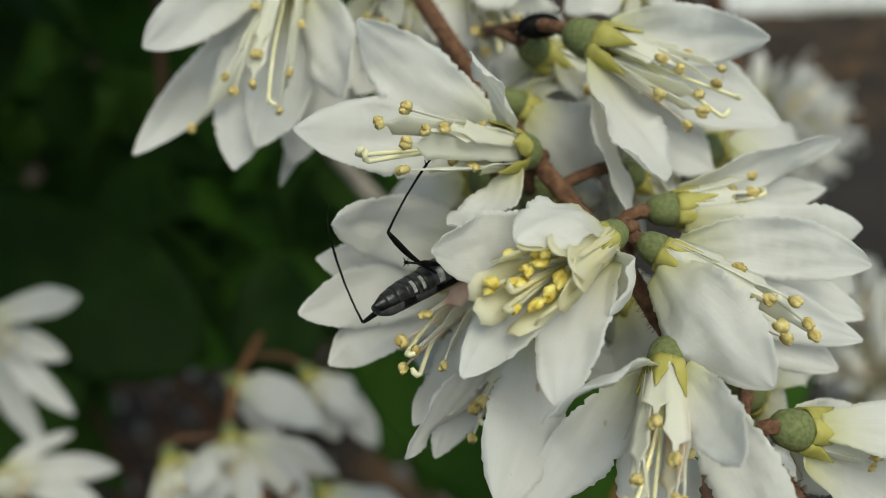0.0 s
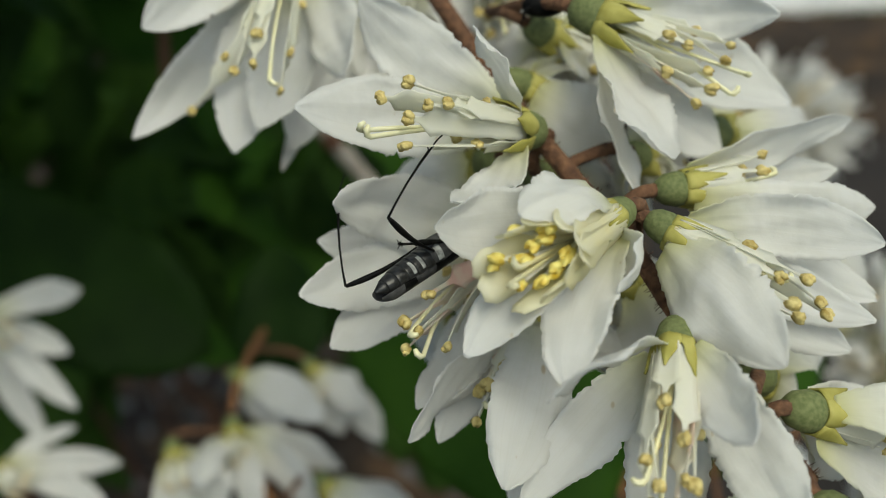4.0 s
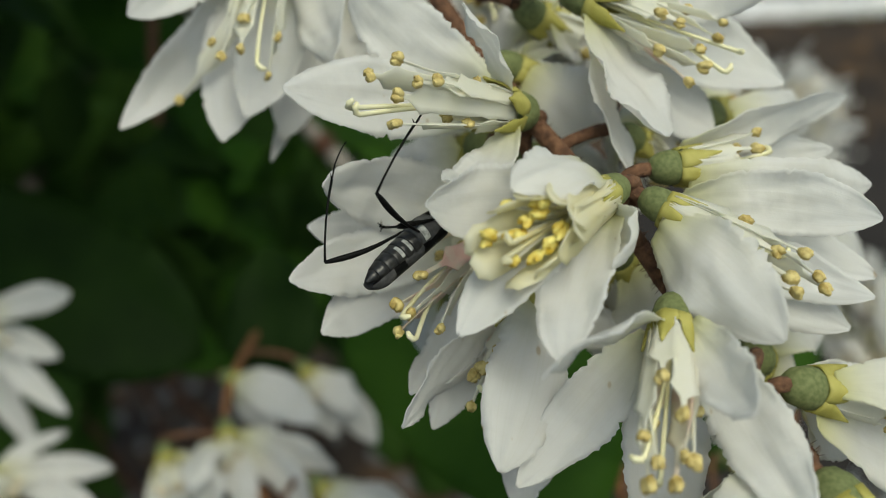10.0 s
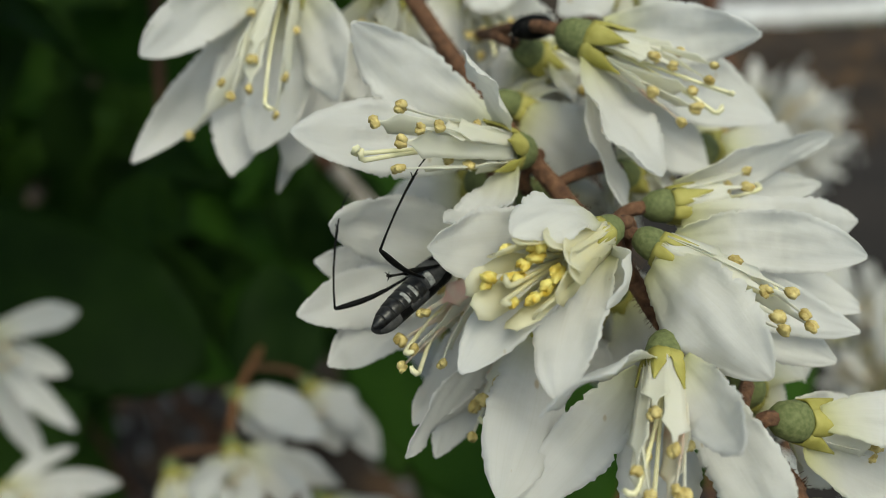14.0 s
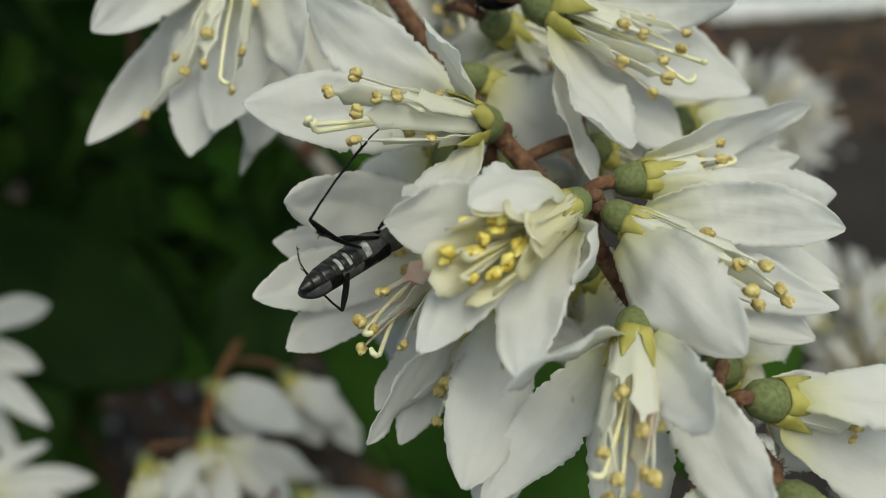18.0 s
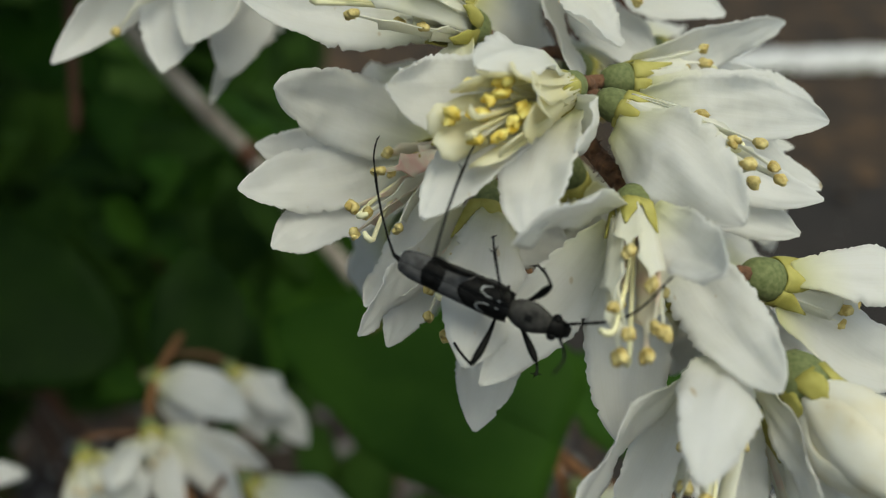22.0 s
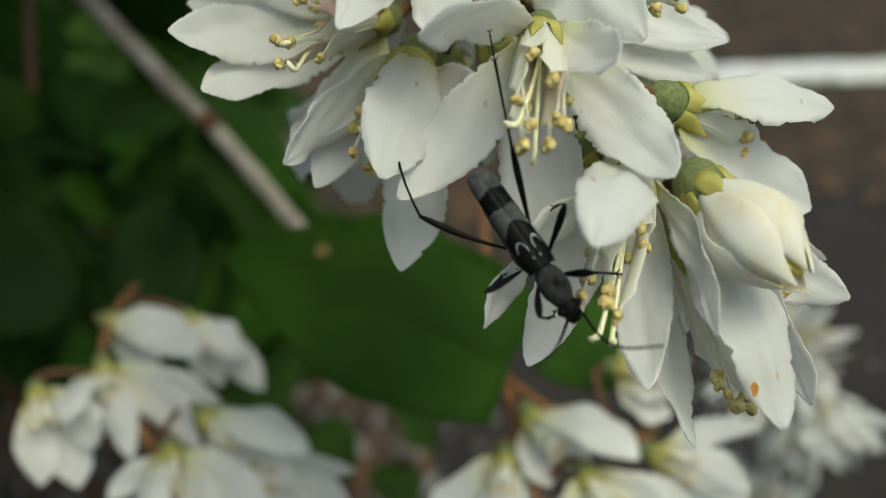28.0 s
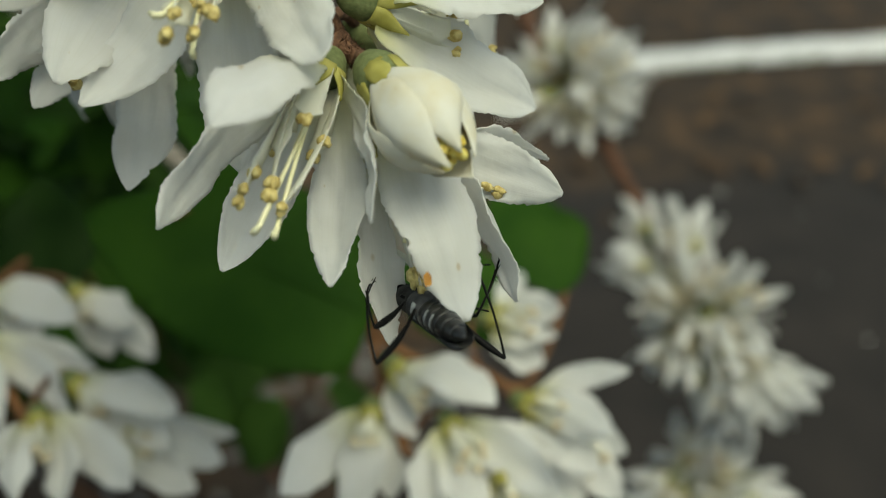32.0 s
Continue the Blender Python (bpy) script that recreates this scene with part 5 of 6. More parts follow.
def leg_build(name, hip, femur, shin, tarsus, thick):
    """A thigh keyed at the hip with a shin keyed at the knee; both run along their own y."""
    bm = bmesh.new()
    ys = [0, 0.12, 0.3, 0.5, 0.66, 0.8, 0.93, 1.0]
    rs = [0.4, 0.46, 0.62, 0.86, 1.0, 1.0, 0.78, 0.5]
    tube_bm(bm, [Vector((0, femur * u, 0.05 * femur * math.sin(math.pi * u))) * MM for u in ys], [thick * r * MM for r in rs], 12)
    f = part("femur", bm, BLACK, beetle)
    bm = bmesh.new()
    tube_bm(bm, [Vector((0, shin * u, 0.12 * shin * u * (1 - u))) * MM for u in (0, 0.2, 0.5, 0.8, 1.0)], [thick * r * MM for r in (0.42, 0.34, 0.34, 0.40, 0.46)], 8)
    for g in (-1, 1):   # spurs
        tube_bm(bm, [Vector((0, shin, 0)) * MM, Vector((0.28 * g, shin + 0.35, 0.1)) * MM], [0.06 * MM, 0.02 * MM], 5)
    t = part("tibia", bm, BLACK, f)
    bm = bmesh.new()
    seg = [(0, 0.22), (0.42, 0.3), (0.45, 0.2), (0.68, 0.3), (0.7, 0.18), (0.85, 0.35), (0.87, 0.15), (1.0, 0.2)]
    tube_bm(bm, [Vector((0, shin + tarsus * u, -0.25 * tarsus * u * u)) * MM for u, r in seg], [thick * r * MM for u, r in seg], 6)
    e = Vector((0, shin + tarsus, -0.25 * tarsus))
    for g in (-1, 1):   # claws
        tube_bm(bm, [e * MM, (e + Vector((0.2 * g, 0.15, -0.15))) * MM], [0.05 * MM, 0.015 * MM], 5)
    tr = part("tarsus", bm, BLACK, t)
    return f, t, Vector(hip) * BMM, femur * MM


def antenna_build(sg):
    bm = bmesh.new()
    n = 34
    pts, rad = [], []
    for i in range(n):
        u = i / (n - 1)
        pts.append(Vector(((0.95 if sg < 0 else -0.3) * math.sin(u * math.pi) ** 1.2, 6.6 * u, -0.3 * math.sin(u * math.pi))) * MM)
        rad.append((0.082 + 0.024 * (i % 3 == 2) - 0.035 * u) * MM)
    tube_bm(bm, pts, rad, 6)
    return part("antenna", bm, BLACK, beetle)


LEGS = {k: leg_build(k, *v) for k, v in {
    "hl": ((-0.9, -0.6, -0.9), 5.3, 5.5, 2.5, 0.205), "hr": ((0.9, -0.6, -0.9), 5.3, 5.5, 2.5, 0.205),
    "ml": ((-1.0, 1.0, -0.9), 3.2, 3.5, 1.7, 0.22), "mr": ((1.0, 1.0, -0.9), 3.2, 3.5, 1.7, 0.22),
    "fl": ((-0.7, 2.4, -0.8), 2.6, 2.6, 1.4, 0.22), "fr": ((0.7, 2.4, -0.8), 2.6, 2.6, 1.4, 0.22)}.items()}
FEELERS = {"al": antenna_build(-1), "ar": antenna_build(1)}


def dark_insect(place):
    """A hairy black insect, half hidden among the calyces."""
    root = tagged(new("insect"), "small hairy black insect hidden among the blossoms", "insect")
    root.matrix_world = SHRUB @ Matrix.Translation(Vector(place) * MM)
    bm = bmesh.new()
    ball_bm(bm, Vector((0, 0, 0)), Vector((1, 0.2, 0.15)), 3.6 * MM, 1.0 * MM, 14, 10)
    rnd = random.Random(5)
    for i in range(160):   # bristles
        g, u = rnd.uniform(0, 6.28), rnd.uniform(-1.6, 1.6)
        q = Vector((u, math.cos(g), math.sin(g) + 0.12 * u)) * (0.85 * MM)
        q.x = u * MM
        tube_bm(bm, [q, q + Vector((rnd.uniform(-0.2, 0.4), math.cos(g) * 0.4, math.sin(g) * 0.4)) * MM], [0.03 * MM, 0.01 * MM], 3)
    part("body", bm, BLACK, root)
    for sg in (-1, 1):
        bm = bmesh.new()
        tube_bm(bm, [Vector((0.8 * sg, -0.6, 0)) * MM, Vector((1.6 * sg, -1.2, -0.8)) * MM, Vector((1.9 * sg, -0.8, -2.0)) * MM], [0.12 * MM, 0.1 * MM, 0.05 * MM], 6)
        part("leg", bm, BLACK, root)


dark_insect((7.4, 71, 17.1))



def body_pose(tail, head, back):
    """Pose from the ends of the body and the way its back faces."""
    a, b = SHRUB @ (Vector(tail) * MM), SHRUB @ (Vector(head) * MM)
    y = (b - a).normalized()
    z = side(y, SHRUB.to_3x3() @ Vector(back))
    x = y.cross(z)
    m = Matrix((x, y, z)).transposed().to_4x4()
    m.translation = (a + b) / 2
    return m


def along(d, bend):
    """A turn whose y runs along d and whose z lies against bend."""
    d = Vector(d).normalized()
    z = side(d, -Vector(bend))
    return Matrix((d.cross(z), d, z)).transposed()


def flat(d):
    """A feeler's way, laid lower over the petals."""
    x, y, z = d
    r = math.hypot(x, y)
    k = min(0.97, r * 1.29) / max(r, 0.01)
    return x * k, y * k, math.sqrt(1 - min(0.94, (r * k) ** 2)) * (1 if z > 0 else -1)


def leg_walk(leg, rows):
    f, t, hip, length = leg
    thigh, shin = [], []
    for when, a, b in rows:
        m = along(a, b)
        thigh.append((when, Matrix.Translation(hip) @ m.to_4x4()))
        d = m.transposed() @ Vector(b).normalized()
        shin.append((when, Matrix.Translation((0, length, 0)) @ Matrix.Rotation(math.atan2(d.z, d.y), 4, "X")))
    walk(f, thigh)
    walk(t, shin)


def motions():
    rows = [
        (0, (-4.4, 59, -3.9), (3.5, 65, 0), (0.15, 0.39, -0.91)),
        (1, (-4.2, 59, -4.2), (2.9, 65.1, 0.8), (0.29, 0.38, -0.88)),
        (2, (-4.3, 59, -4.2), (3, 65, 0.7), (0.27, 0.39, -0.88)),
        (5, (-4.5, 59, -4.4), (2.9, 64.7, 0.6), (0.27, 0.42, -0.87)),
        (6, (-4.4, 59, -4.3), (3.2, 64.9, -0.1), (0.17, 0.41, -0.89)),
        (7, (-4.4, 59, -4.6), (2.4, 64.9, 0.9), (0.33, 0.41, -0.85)),
        (8, (-4, 59, -4.9), (2.3, 64.8, 1.3), (0.43, 0.39, -0.81)),
        (9, (-4, 59, -4.7), (2.9, 65, 0.6), (0.36, 0.35, -0.87)),
        (10, (-4.4, 59, -4.8), (2.2, 64.7, 1.1), (0.39, 0.39, -0.83)),
        (11, (-4.4, 59, -4.6), (2.3, 64.7, 1.2), (0.39, 0.40, -0.83)),
        (12, (-4.5, 59, -4.7), (2.5, 64.9, 0.7), (0.33, 0.39, -0.86)),
        (13, (-4.4, 59, -5.1), (2.5, 65.1, 0.1), (0.31, 0.38, -0.87)),
        (14, (-4.3, 59, -5.3), (2.4, 64.8, 0.6), (0.39, 0.39, -0.83)),
        (16.5, (-4.3, 59, -5.9), (2, 65.1, 0), (0.38, 0.41, -0.83)),
        (17, (-4.5, 59, -5.2), (1.8, 64.8, 1), (0.41, 0.42, -0.81)),
        (17.5, (-5.9, 59, -4.9), (1.3, 64.9, 0.2), (0.30, 0.39, -0.87)),
        (18, (-6.1, 59, -4.2), (1.2, 65.1, 0.4), (0.28, 0.34, -0.90)),
        (19, (-5.6, 59, -4.4), (2.9, 62.9, 0.5), (0.34, 0.35, -0.87)),
        (19.6, (-6.4, 59, -2.1), (3.4, 61, -1.2), (0.05, 0.17, -0.98)),
        (20, (-5.5, 59, 0.1), (0.1, 58.5, -7), (-0.74, -0.34, -0.58)),
        (20.5, (-4.7, 58.5, -0.5), (0.3, 57, -9.6), (-0.39, -0.92, -0.07)),
        (21, (-4.9, 58, -2.2), (2.3, 56, -10.3), (-0.35, -0.94, -0.08)),
        (21.5, (-1.3, 57.5, -4.7), (6.2, 55, -13.3), (-0.27, -0.96, 0.04)),
        (22, (0.1, 56.5, -9.7), (9, 54, -14.1), (-0.32, -0.94, -0.11)),
        (22.5, (1.6, 55.5, -10), (10.1, 53.5, -14.7), (-0.23, -0.97, 0.01)),
        (23, (2.1, 55, -9.2), (10.5, 53, -14.8), (-0.18, -0.98, 0.08)),
        (23.5, (2.5, 54, -9.5), (10.4, 51.5, -15.8), (-0.23, -0.97, 0.09)),
        (24, (2.4, 53, -12.8), (11.1, 49.5, -14.5), (-0.38, -0.93, -0.03)),
        (24.5, (3.3, 53.5, -12.9), (12, 50.5, -14.2), (-0.33, -0.94, -0.02)),
        (26.5, (4, 55, -10.9), (8.3, 53, -20.2), (-0.18, -0.98, 0.13)),
        (27, (7, 54, -13.4), (10.7, 52, -22.7), (-0.15, -0.98, 0.15)),
        (27.5, (7.8, 54, -16.2), (13.5, 52, -23.2), (-0.16, -0.98, 0.15)),
        (28, (8.7, 54, -16.2), (13.8, 52, -24.9), (-0.13, -0.98, 0.15)),
        (28.5, (7.8, 53.5, -18.1), (15.2, 52, -22.9), (-0.16, -0.99, 0.06)),
        (29, (8.4, 53, -18.2), (15.1, 52, -22.8), (-0.10, -0.99, 0.07)),
        (29.5, (9.2, 53, -18.2), (15.2, 52, -25.3), (-0.07, -0.99, 0.08)),
        (30, (10.3, 52.5, -20.8), (19.4, 52, -25.8), (-0.08, -1.00, -0.04)),
        (30.5, (13.8, 52.5, -22), (19.1, 52, -29.9), (-0.06, -1.00, 0.02)),
        (31, (18.6, 52, -29.5), (26.9, 53, -32.4), (-0.00, -0.95, -0.33)),
        (31.3, (22, 51, -31.3), (28.7, 60, -30.3), (0.10, -0.20, -1.00)),
        (31.6, (23, 50.5, -33.1), (26.4, 60, -30.9), (0.25, -0.30, -1.00)),
        (32, (25.7, 52.5, -32.6), (23, 61, -29.3), (0.50, -0.50, -1.00)),
    ]
    walk(beetle, [(t, body_pose(a, b, r)) for t, a, b, r in rows])
    hl_rows = [
        (0, (-0.02, -0.61, -0.79), (0.20, 0.85, -0.49)),
        (1, (-0.12, -0.63, -0.76), (0.11, 0.91, -0.41)),
        (2, (-0.24, -0.68, -0.69), (0.12, 0.86, -0.49)),
        (5, (-0.07, -0.57, -0.82), (0.17, 0.94, -0.31)),
        (6, (0.27, -0.57, -0.77), (0.05, 0.87, -0.49)),
        (7, (-0.10, -0.52, -0.85), (0.11, 0.94, -0.31)),
        (8, (-0.09, -0.46, -0.88), (0.05, 0.98, -0.21)),
        (9, (-0.29, -0.49, -0.82), (0.17, 0.90, -0.41)),
        (10, (-0.28, -0.48, -0.83), (0.09, 0.94, -0.32)),
        (11, (-0.33, -0.51, -0.80), (0.12, 0.92, -0.37)),
        (12, (-0.22, -0.58, -0.78), (0.16, 0.92, -0.37)),
        (13, (-0.10, -0.62, -0.78), (-0.02, 0.87, -0.49)),
        (14, (-0.26, -0.56, -0.79), (0.08, 0.92, -0.40)),
        (16.5, (-0.30, -0.57, -0.76), (-0.03, 0.88, -0.48)),
        (17, (-0.54, -0.45, -0.71), (0.17, 0.89, -0.42)),
        (17.5, (-0.31, -0.61, -0.73), (-0.09, 0.87, -0.49)),
        (18, (-0.26, -0.68, -0.69), (-0.10, 0.88, -0.46)),
        (19, (-0.34, -0.63, -0.69), (0.10, 0.89, -0.44)),
        (19.6, (-0.36, -0.65, -0.67), (0.33, 0.69, -0.64)),
        (19.8, (-0.54, -0.80, -0.24), (0.10, 0.25, -0.96)),
        (20, (-0.60, -0.76, 0.25), (-0.16, -0.29, -0.94)),
        (20.5, (-0.41, -0.88, 0.23), (-0.55, -0.59, -0.59)),
        (21, (-0.49, -0.86, 0.14), (-0.84, -0.52, -0.16)),
        (21.5, (0.14, -0.96, 0.26), (-0.47, -0.56, -0.69)),
        (21.75, (0.01, -0.76, 0.65), (-0.68, -0.38, -0.63)),
        (22, (-0.12, -0.40, 0.91), (-0.84, -0.17, -0.52)),
        (22.5, (-0.11, -0.19, 0.98), (-0.72, -0.54, -0.44)),
        (23, (0.04, -0.26, 0.97), (-0.68, -0.60, -0.42)),
        (24, (-0.24, -0.26, 0.94), (-0.82, -0.28, -0.50)),
        (24.5, (-0.17, -0.30, 0.94), (-0.82, -0.35, -0.46)),
        (26.5, (-0.03, 0.18, 0.98), (-0.55, -0.68, -0.48)),
        (26.75, (-0.04, -0.22, 0.97), (-0.52, -0.72, -0.47)),
        (27, (-0.04, -0.59, 0.81), (-0.49, -0.75, -0.45)),
        (27.5, (-0.28, -0.41, 0.87), (-0.50, -0.77, -0.40)),
        (28, (-0.23, -0.77, 0.59), (-0.41, -0.90, -0.12)),
        (28.5, (-0.30, -0.35, 0.89), (-0.75, -0.43, -0.50)),
        (29, (-0.20, -0.51, 0.84), (-0.55, -0.27, -0.79)),
        (29.5, (-0.13, -0.71, 0.70), (-0.45, -0.47, -0.76)),
        (30, (-0.46, -0.87, 0.15), (-0.76, -0.52, -0.40)),
        (30.25, (-0.27, -0.70, 0.67), (-0.67, -0.51, -0.54)),
        (30.5, (0.01, -0.28, 0.96), (-0.56, -0.48, -0.68)),
        (31, (-0.19, -0.51, 0.84), (-0.50, -0.16, -0.85)),
        (31.15, (-0.20, -0.92, 0.33), (-0.14, -0.05, -0.99)),
        (31.3, (-0.12, -0.94, -0.32), (0.24, 0.06, -0.97)),
        (31.45, (-0.34, -0.93, 0.12), (0.19, 0.50, -0.84)),
        (31.6, (-0.47, -0.70, 0.54), (0.10, 0.84, -0.53)),
        (32, (-0.29, -0.59, 0.76), (-0.22, 0.55, -0.81)),
    ]
    hr_rows = [
        (0, (0.23, -0.85, 0.47), (0.45, 0.08, -0.89)),
        (1, (0.39, -0.89, 0.22), (0.50, 0.47, -0.73)),
        (2, (0.33, -0.89, 0.32), (0.43, 0.31, -0.85)),
        (5, (0.49, -0.87, -0.01), (0.52, 0.67, -0.52)),
        (6, (0.55, -0.83, -0.06), (0.57, 0.69, -0.44)),
        (7, (0.51, -0.86, -0.00), (0.41, 0.69, -0.59)),
        (8, (0.51, -0.86, 0.01), (0.18, 0.58, -0.79)),
        (9, (0.42, -0.87, 0.25), (0.06, 0.29, -0.96)),
        (10, (0.52, -0.85, -0.12), (0.14, 0.70, -0.70)),
        (11, (0.44, -0.85, -0.28), (0.25, 0.77, -0.59)),
        (12, (0.54, -0.83, -0.15), (0.40, 0.76, -0.51)),
        (13, (0.54, -0.83, -0.11), (0.17, 0.71, -0.69)),
        (14, (0.50, -0.86, -0.09), (0.21, 0.68, -0.70)),
        (15.25, (0.23, -0.97, -0.00), (0.63, 0.69, -0.36)),
        (16.5, (-0.06, -0.99, 0.08), (0.86, 0.50, 0.09)),
        (17, (-0.42, -0.74, 0.52), (0.96, 0.23, -0.18)),
        (17.5, (-0.12, -0.94, 0.31), (0.68, 0.42, -0.60)),
        (18, (-0.56, -0.70, 0.45), (0.92, 0.28, -0.27)),
        (19, (-0.48, -0.75, 0.46), (0.92, 0.17, -0.36)),
        (19.6, (-0.25, -0.64, 0.73), (0.75, -0.00, -0.66)),
        (19.73, (-0.00, -0.66, 0.75), (0.29, -0.21, -0.93)),
        (19.87, (0.25, -0.64, 0.73), (-0.27, -0.35, -0.90)),
        (20, (0.48, -0.58, 0.66), (-0.74, -0.37, -0.56)),
        (20.5, (0.64, -0.41, 0.65), (-0.75, -0.63, -0.22)),
        (21, (0.40, -0.86, 0.33), (-0.85, -0.48, -0.23)),
        (21.5, (0.59, -0.72, 0.36), (-0.64, -0.55, -0.54)),
        (21.75, (0.22, -0.92, 0.32), (-0.65, -0.59, -0.48)),
        (22, (-0.18, -0.96, 0.21), (-0.66, -0.63, -0.42)),
        (22.5, (0.10, -0.97, 0.23), (-0.52, -0.49, -0.70)),
        (23, (0.36, -0.91, 0.20), (-0.54, -0.41, -0.74)),
        (24, (-0.19, -0.84, 0.51), (-0.63, -0.36, -0.69)),
        (24.5, (0.14, -0.86, 0.49), (-0.80, -0.36, -0.49)),
        (25.5, (0.38, -0.74, 0.55), (-0.50, -0.68, -0.54)),
        (26.5, (0.59, -0.57, 0.57), (-0.11, -0.87, -0.48)),
        (27, (0.66, -0.46, 0.60), (-0.22, -0.34, -0.92)),
        (27.5, (0.55, -0.74, 0.39), (-0.36, -0.75, -0.56)),
        (28, (0.60, -0.79, 0.13), (-0.22, -0.84, -0.50)),
        (28.5, (0.15, -0.86, 0.49), (-0.46, -0.72, -0.52)),
        (28.75, (0.22, -0.88, 0.41), (-0.62, -0.31, -0.72)),
        (29, (0.29, -0.90, 0.33), (-0.64, 0.17, -0.75)),
        (29.5, (0.32, -0.93, 0.18), (-0.64, 0.01, -0.77)),
        (30, (0.07, -0.96, 0.27), (-0.75, -0.17, -0.64)),
        (30.5, (0.16, -0.98, 0.13), (-0.39, -0.77, -0.50)),
        (31, (0.19, -0.93, 0.32), (-0.60, -0.37, -0.71)),
        (31.15, (0.27, -0.86, 0.42), (-0.32, 0.00, -0.95)),
        (31.3, (0.36, -0.78, 0.51), (0.05, 0.37, -0.93)),
        (31.6, (0.39, -0.83, 0.39), (-0.12, 0.57, -0.81)),
        (32, (0.75, -0.67, 0.02), (-0.32, 0.93, -0.18)),
    ]
    ml_rows = [
        (0, (-0.02, -0.91, -0.41), (-0.59, -0.68, -0.44)),
        (19.3, (-0.02, -0.91, -0.41), (-0.59, -0.68, -0.44)),
        (20.2, (0.05, -0.96, 0.27), (-0.57, -0.62, -0.53)),
        (21.1, (0.10, -0.55, 0.83), (-0.55, -0.56, -0.62)),
        (22, (0.10, 0.11, 0.99), (-0.52, -0.49, -0.70)),
        (22.25, (-0.14, 0.49, 0.86), (-0.53, -0.39, -0.75)),
        (22.5, (-0.34, 0.76, 0.55), (-0.53, -0.29, -0.79)),
        (23, (-0.27, 0.51, 0.82), (-0.59, -0.21, -0.78)),
        (24, (-0.46, 0.64, 0.62), (-0.49, 0.01, -0.87)),
        (24.5, (-0.37, 0.41, 0.83), (-0.43, -0.21, -0.88)),
        (25.5, (-0.42, 0.08, 0.90), (-0.69, -0.61, -0.39)),
        (26.5, (-0.42, -0.25, 0.87), (-0.63, -0.72, 0.29)),
        (26.67, (-0.48, -0.20, 0.86), (-0.78, -0.59, -0.21)),
        (26.83, (-0.53, -0.14, 0.83), (-0.71, -0.29, -0.64)),
        (27, (-0.58, -0.09, 0.81), (-0.44, 0.09, -0.89)),
        (27.5, (-0.52, 0.12, 0.84), (-0.09, -0.29, -0.95)),
        (28, (-0.60, -0.45, 0.66), (-0.08, -0.24, -0.97)),
        (28.5, (-0.41, -0.09, 0.91), (-0.21, -0.22, -0.95)),
        (29.5, (-0.47, 0.44, 0.77), (-0.60, -0.09, -0.80)),
        (29.75, (-0.15, 0.27, 0.95), (-0.66, -0.10, -0.75)),
        (30, (0.18, 0.05, 0.98), (-0.71, -0.11, -0.69)),
        (30.25, (-0.15, -0.32, 0.93), (-0.63, -0.41, -0.66)),
        (30.5, (-0.45, -0.61, 0.65), (-0.48, -0.67, -0.56)),
        (31, (-0.66, -0.37, 0.66), (-0.54, -0.02, -0.84)),
        (31.15, (-0.75, -0.23, 0.62), (-0.19, 0.42, -0.89)),
        (31.3, (-0.82, -0.09, 0.56), (0.22, 0.72, -0.66)),
        (31.6, (-0.61, -0.02, 0.79), (-0.28, 0.72, -0.64)),
        (32, (-0.49, -0.55, 0.68), (-0.80, 0.48, -0.37)),
    ]
    mr_rows = [
        (0, (0.33, 0.88, 0.33), (0.21, 0.93, 0.31)),
        (19.5, (0.33, 0.88, 0.33), (0.21, 0.93, 0.31)),
        (20, (0.41, 0.66, 0.62), (0.30, 0.86, -0.41)),
        (20.5, (0.44, 0.35, 0.83), (0.24, 0.33, -0.91)),
        (21, (0.40, -0.02, 0.92), (0.05, -0.38, -0.92)),
        (22, (0.85, -0.01, 0.53), (-0.11, -0.61, -0.78)),
        (22.5, (0.53, 0.60, 0.60), (0.51, -0.70, -0.50)),
        (23, (0.64, 0.47, 0.61), (0.46, -0.61, -0.64)),
        (23.5, (0.68, 0.07, 0.73), (0.29, -0.74, -0.60)),
        (24, (0.60, -0.34, 0.73), (0.12, -0.84, -0.53)),
        (24.5, (0.55, -0.58, 0.60), (0.17, -0.83, -0.53)),
        (25.5, (0.67, -0.09, 0.73), (-0.04, -0.65, -0.76)),
        (26.5, (0.62, 0.43, 0.66), (-0.25, -0.37, -0.89)),
        (27, (0.37, 0.64, 0.67), (0.12, 0.03, -0.99)),
        (27.25, (0.72, 0.41, 0.56), (-0.21, -0.08, -0.98)),
        (27.5, (0.93, 0.11, 0.35), (-0.51, -0.17, -0.84)),
        (28, (0.80, 0.06, 0.59), (-0.47, -0.19, -0.86)),
        (28.5, (0.89, -0.20, 0.41), (-0.44, -0.07, -0.89)),
        (29, (0.91, -0.07, 0.41), (0.15, -0.09, -0.98)),
        (29.5, (0.78, 0.12, 0.62), (-0.13, -0.26, -0.96)),
        (30, (0.83, 0.10, 0.55), (-0.24, 0.10, -0.97)),
        (30.5, (0.84, -0.17, 0.51), (-0.54, -0.36, -0.76)),
        (31, (0.54, -0.77, 0.33), (-0.08, 0.15, -0.99)),
        (31.3, (0.54, -0.72, 0.44), (0.50, 0.29, -0.81)),
        (31.6, (0.75, -0.30, 0.58), (0.07, 0.29, -0.95)),
        (31.8, (0.84, -0.48, 0.26), (-0.12, 0.75, -0.65)),
        (32, (0.80, -0.59, -0.10), (-0.27, 0.95, -0.13)),
    ]
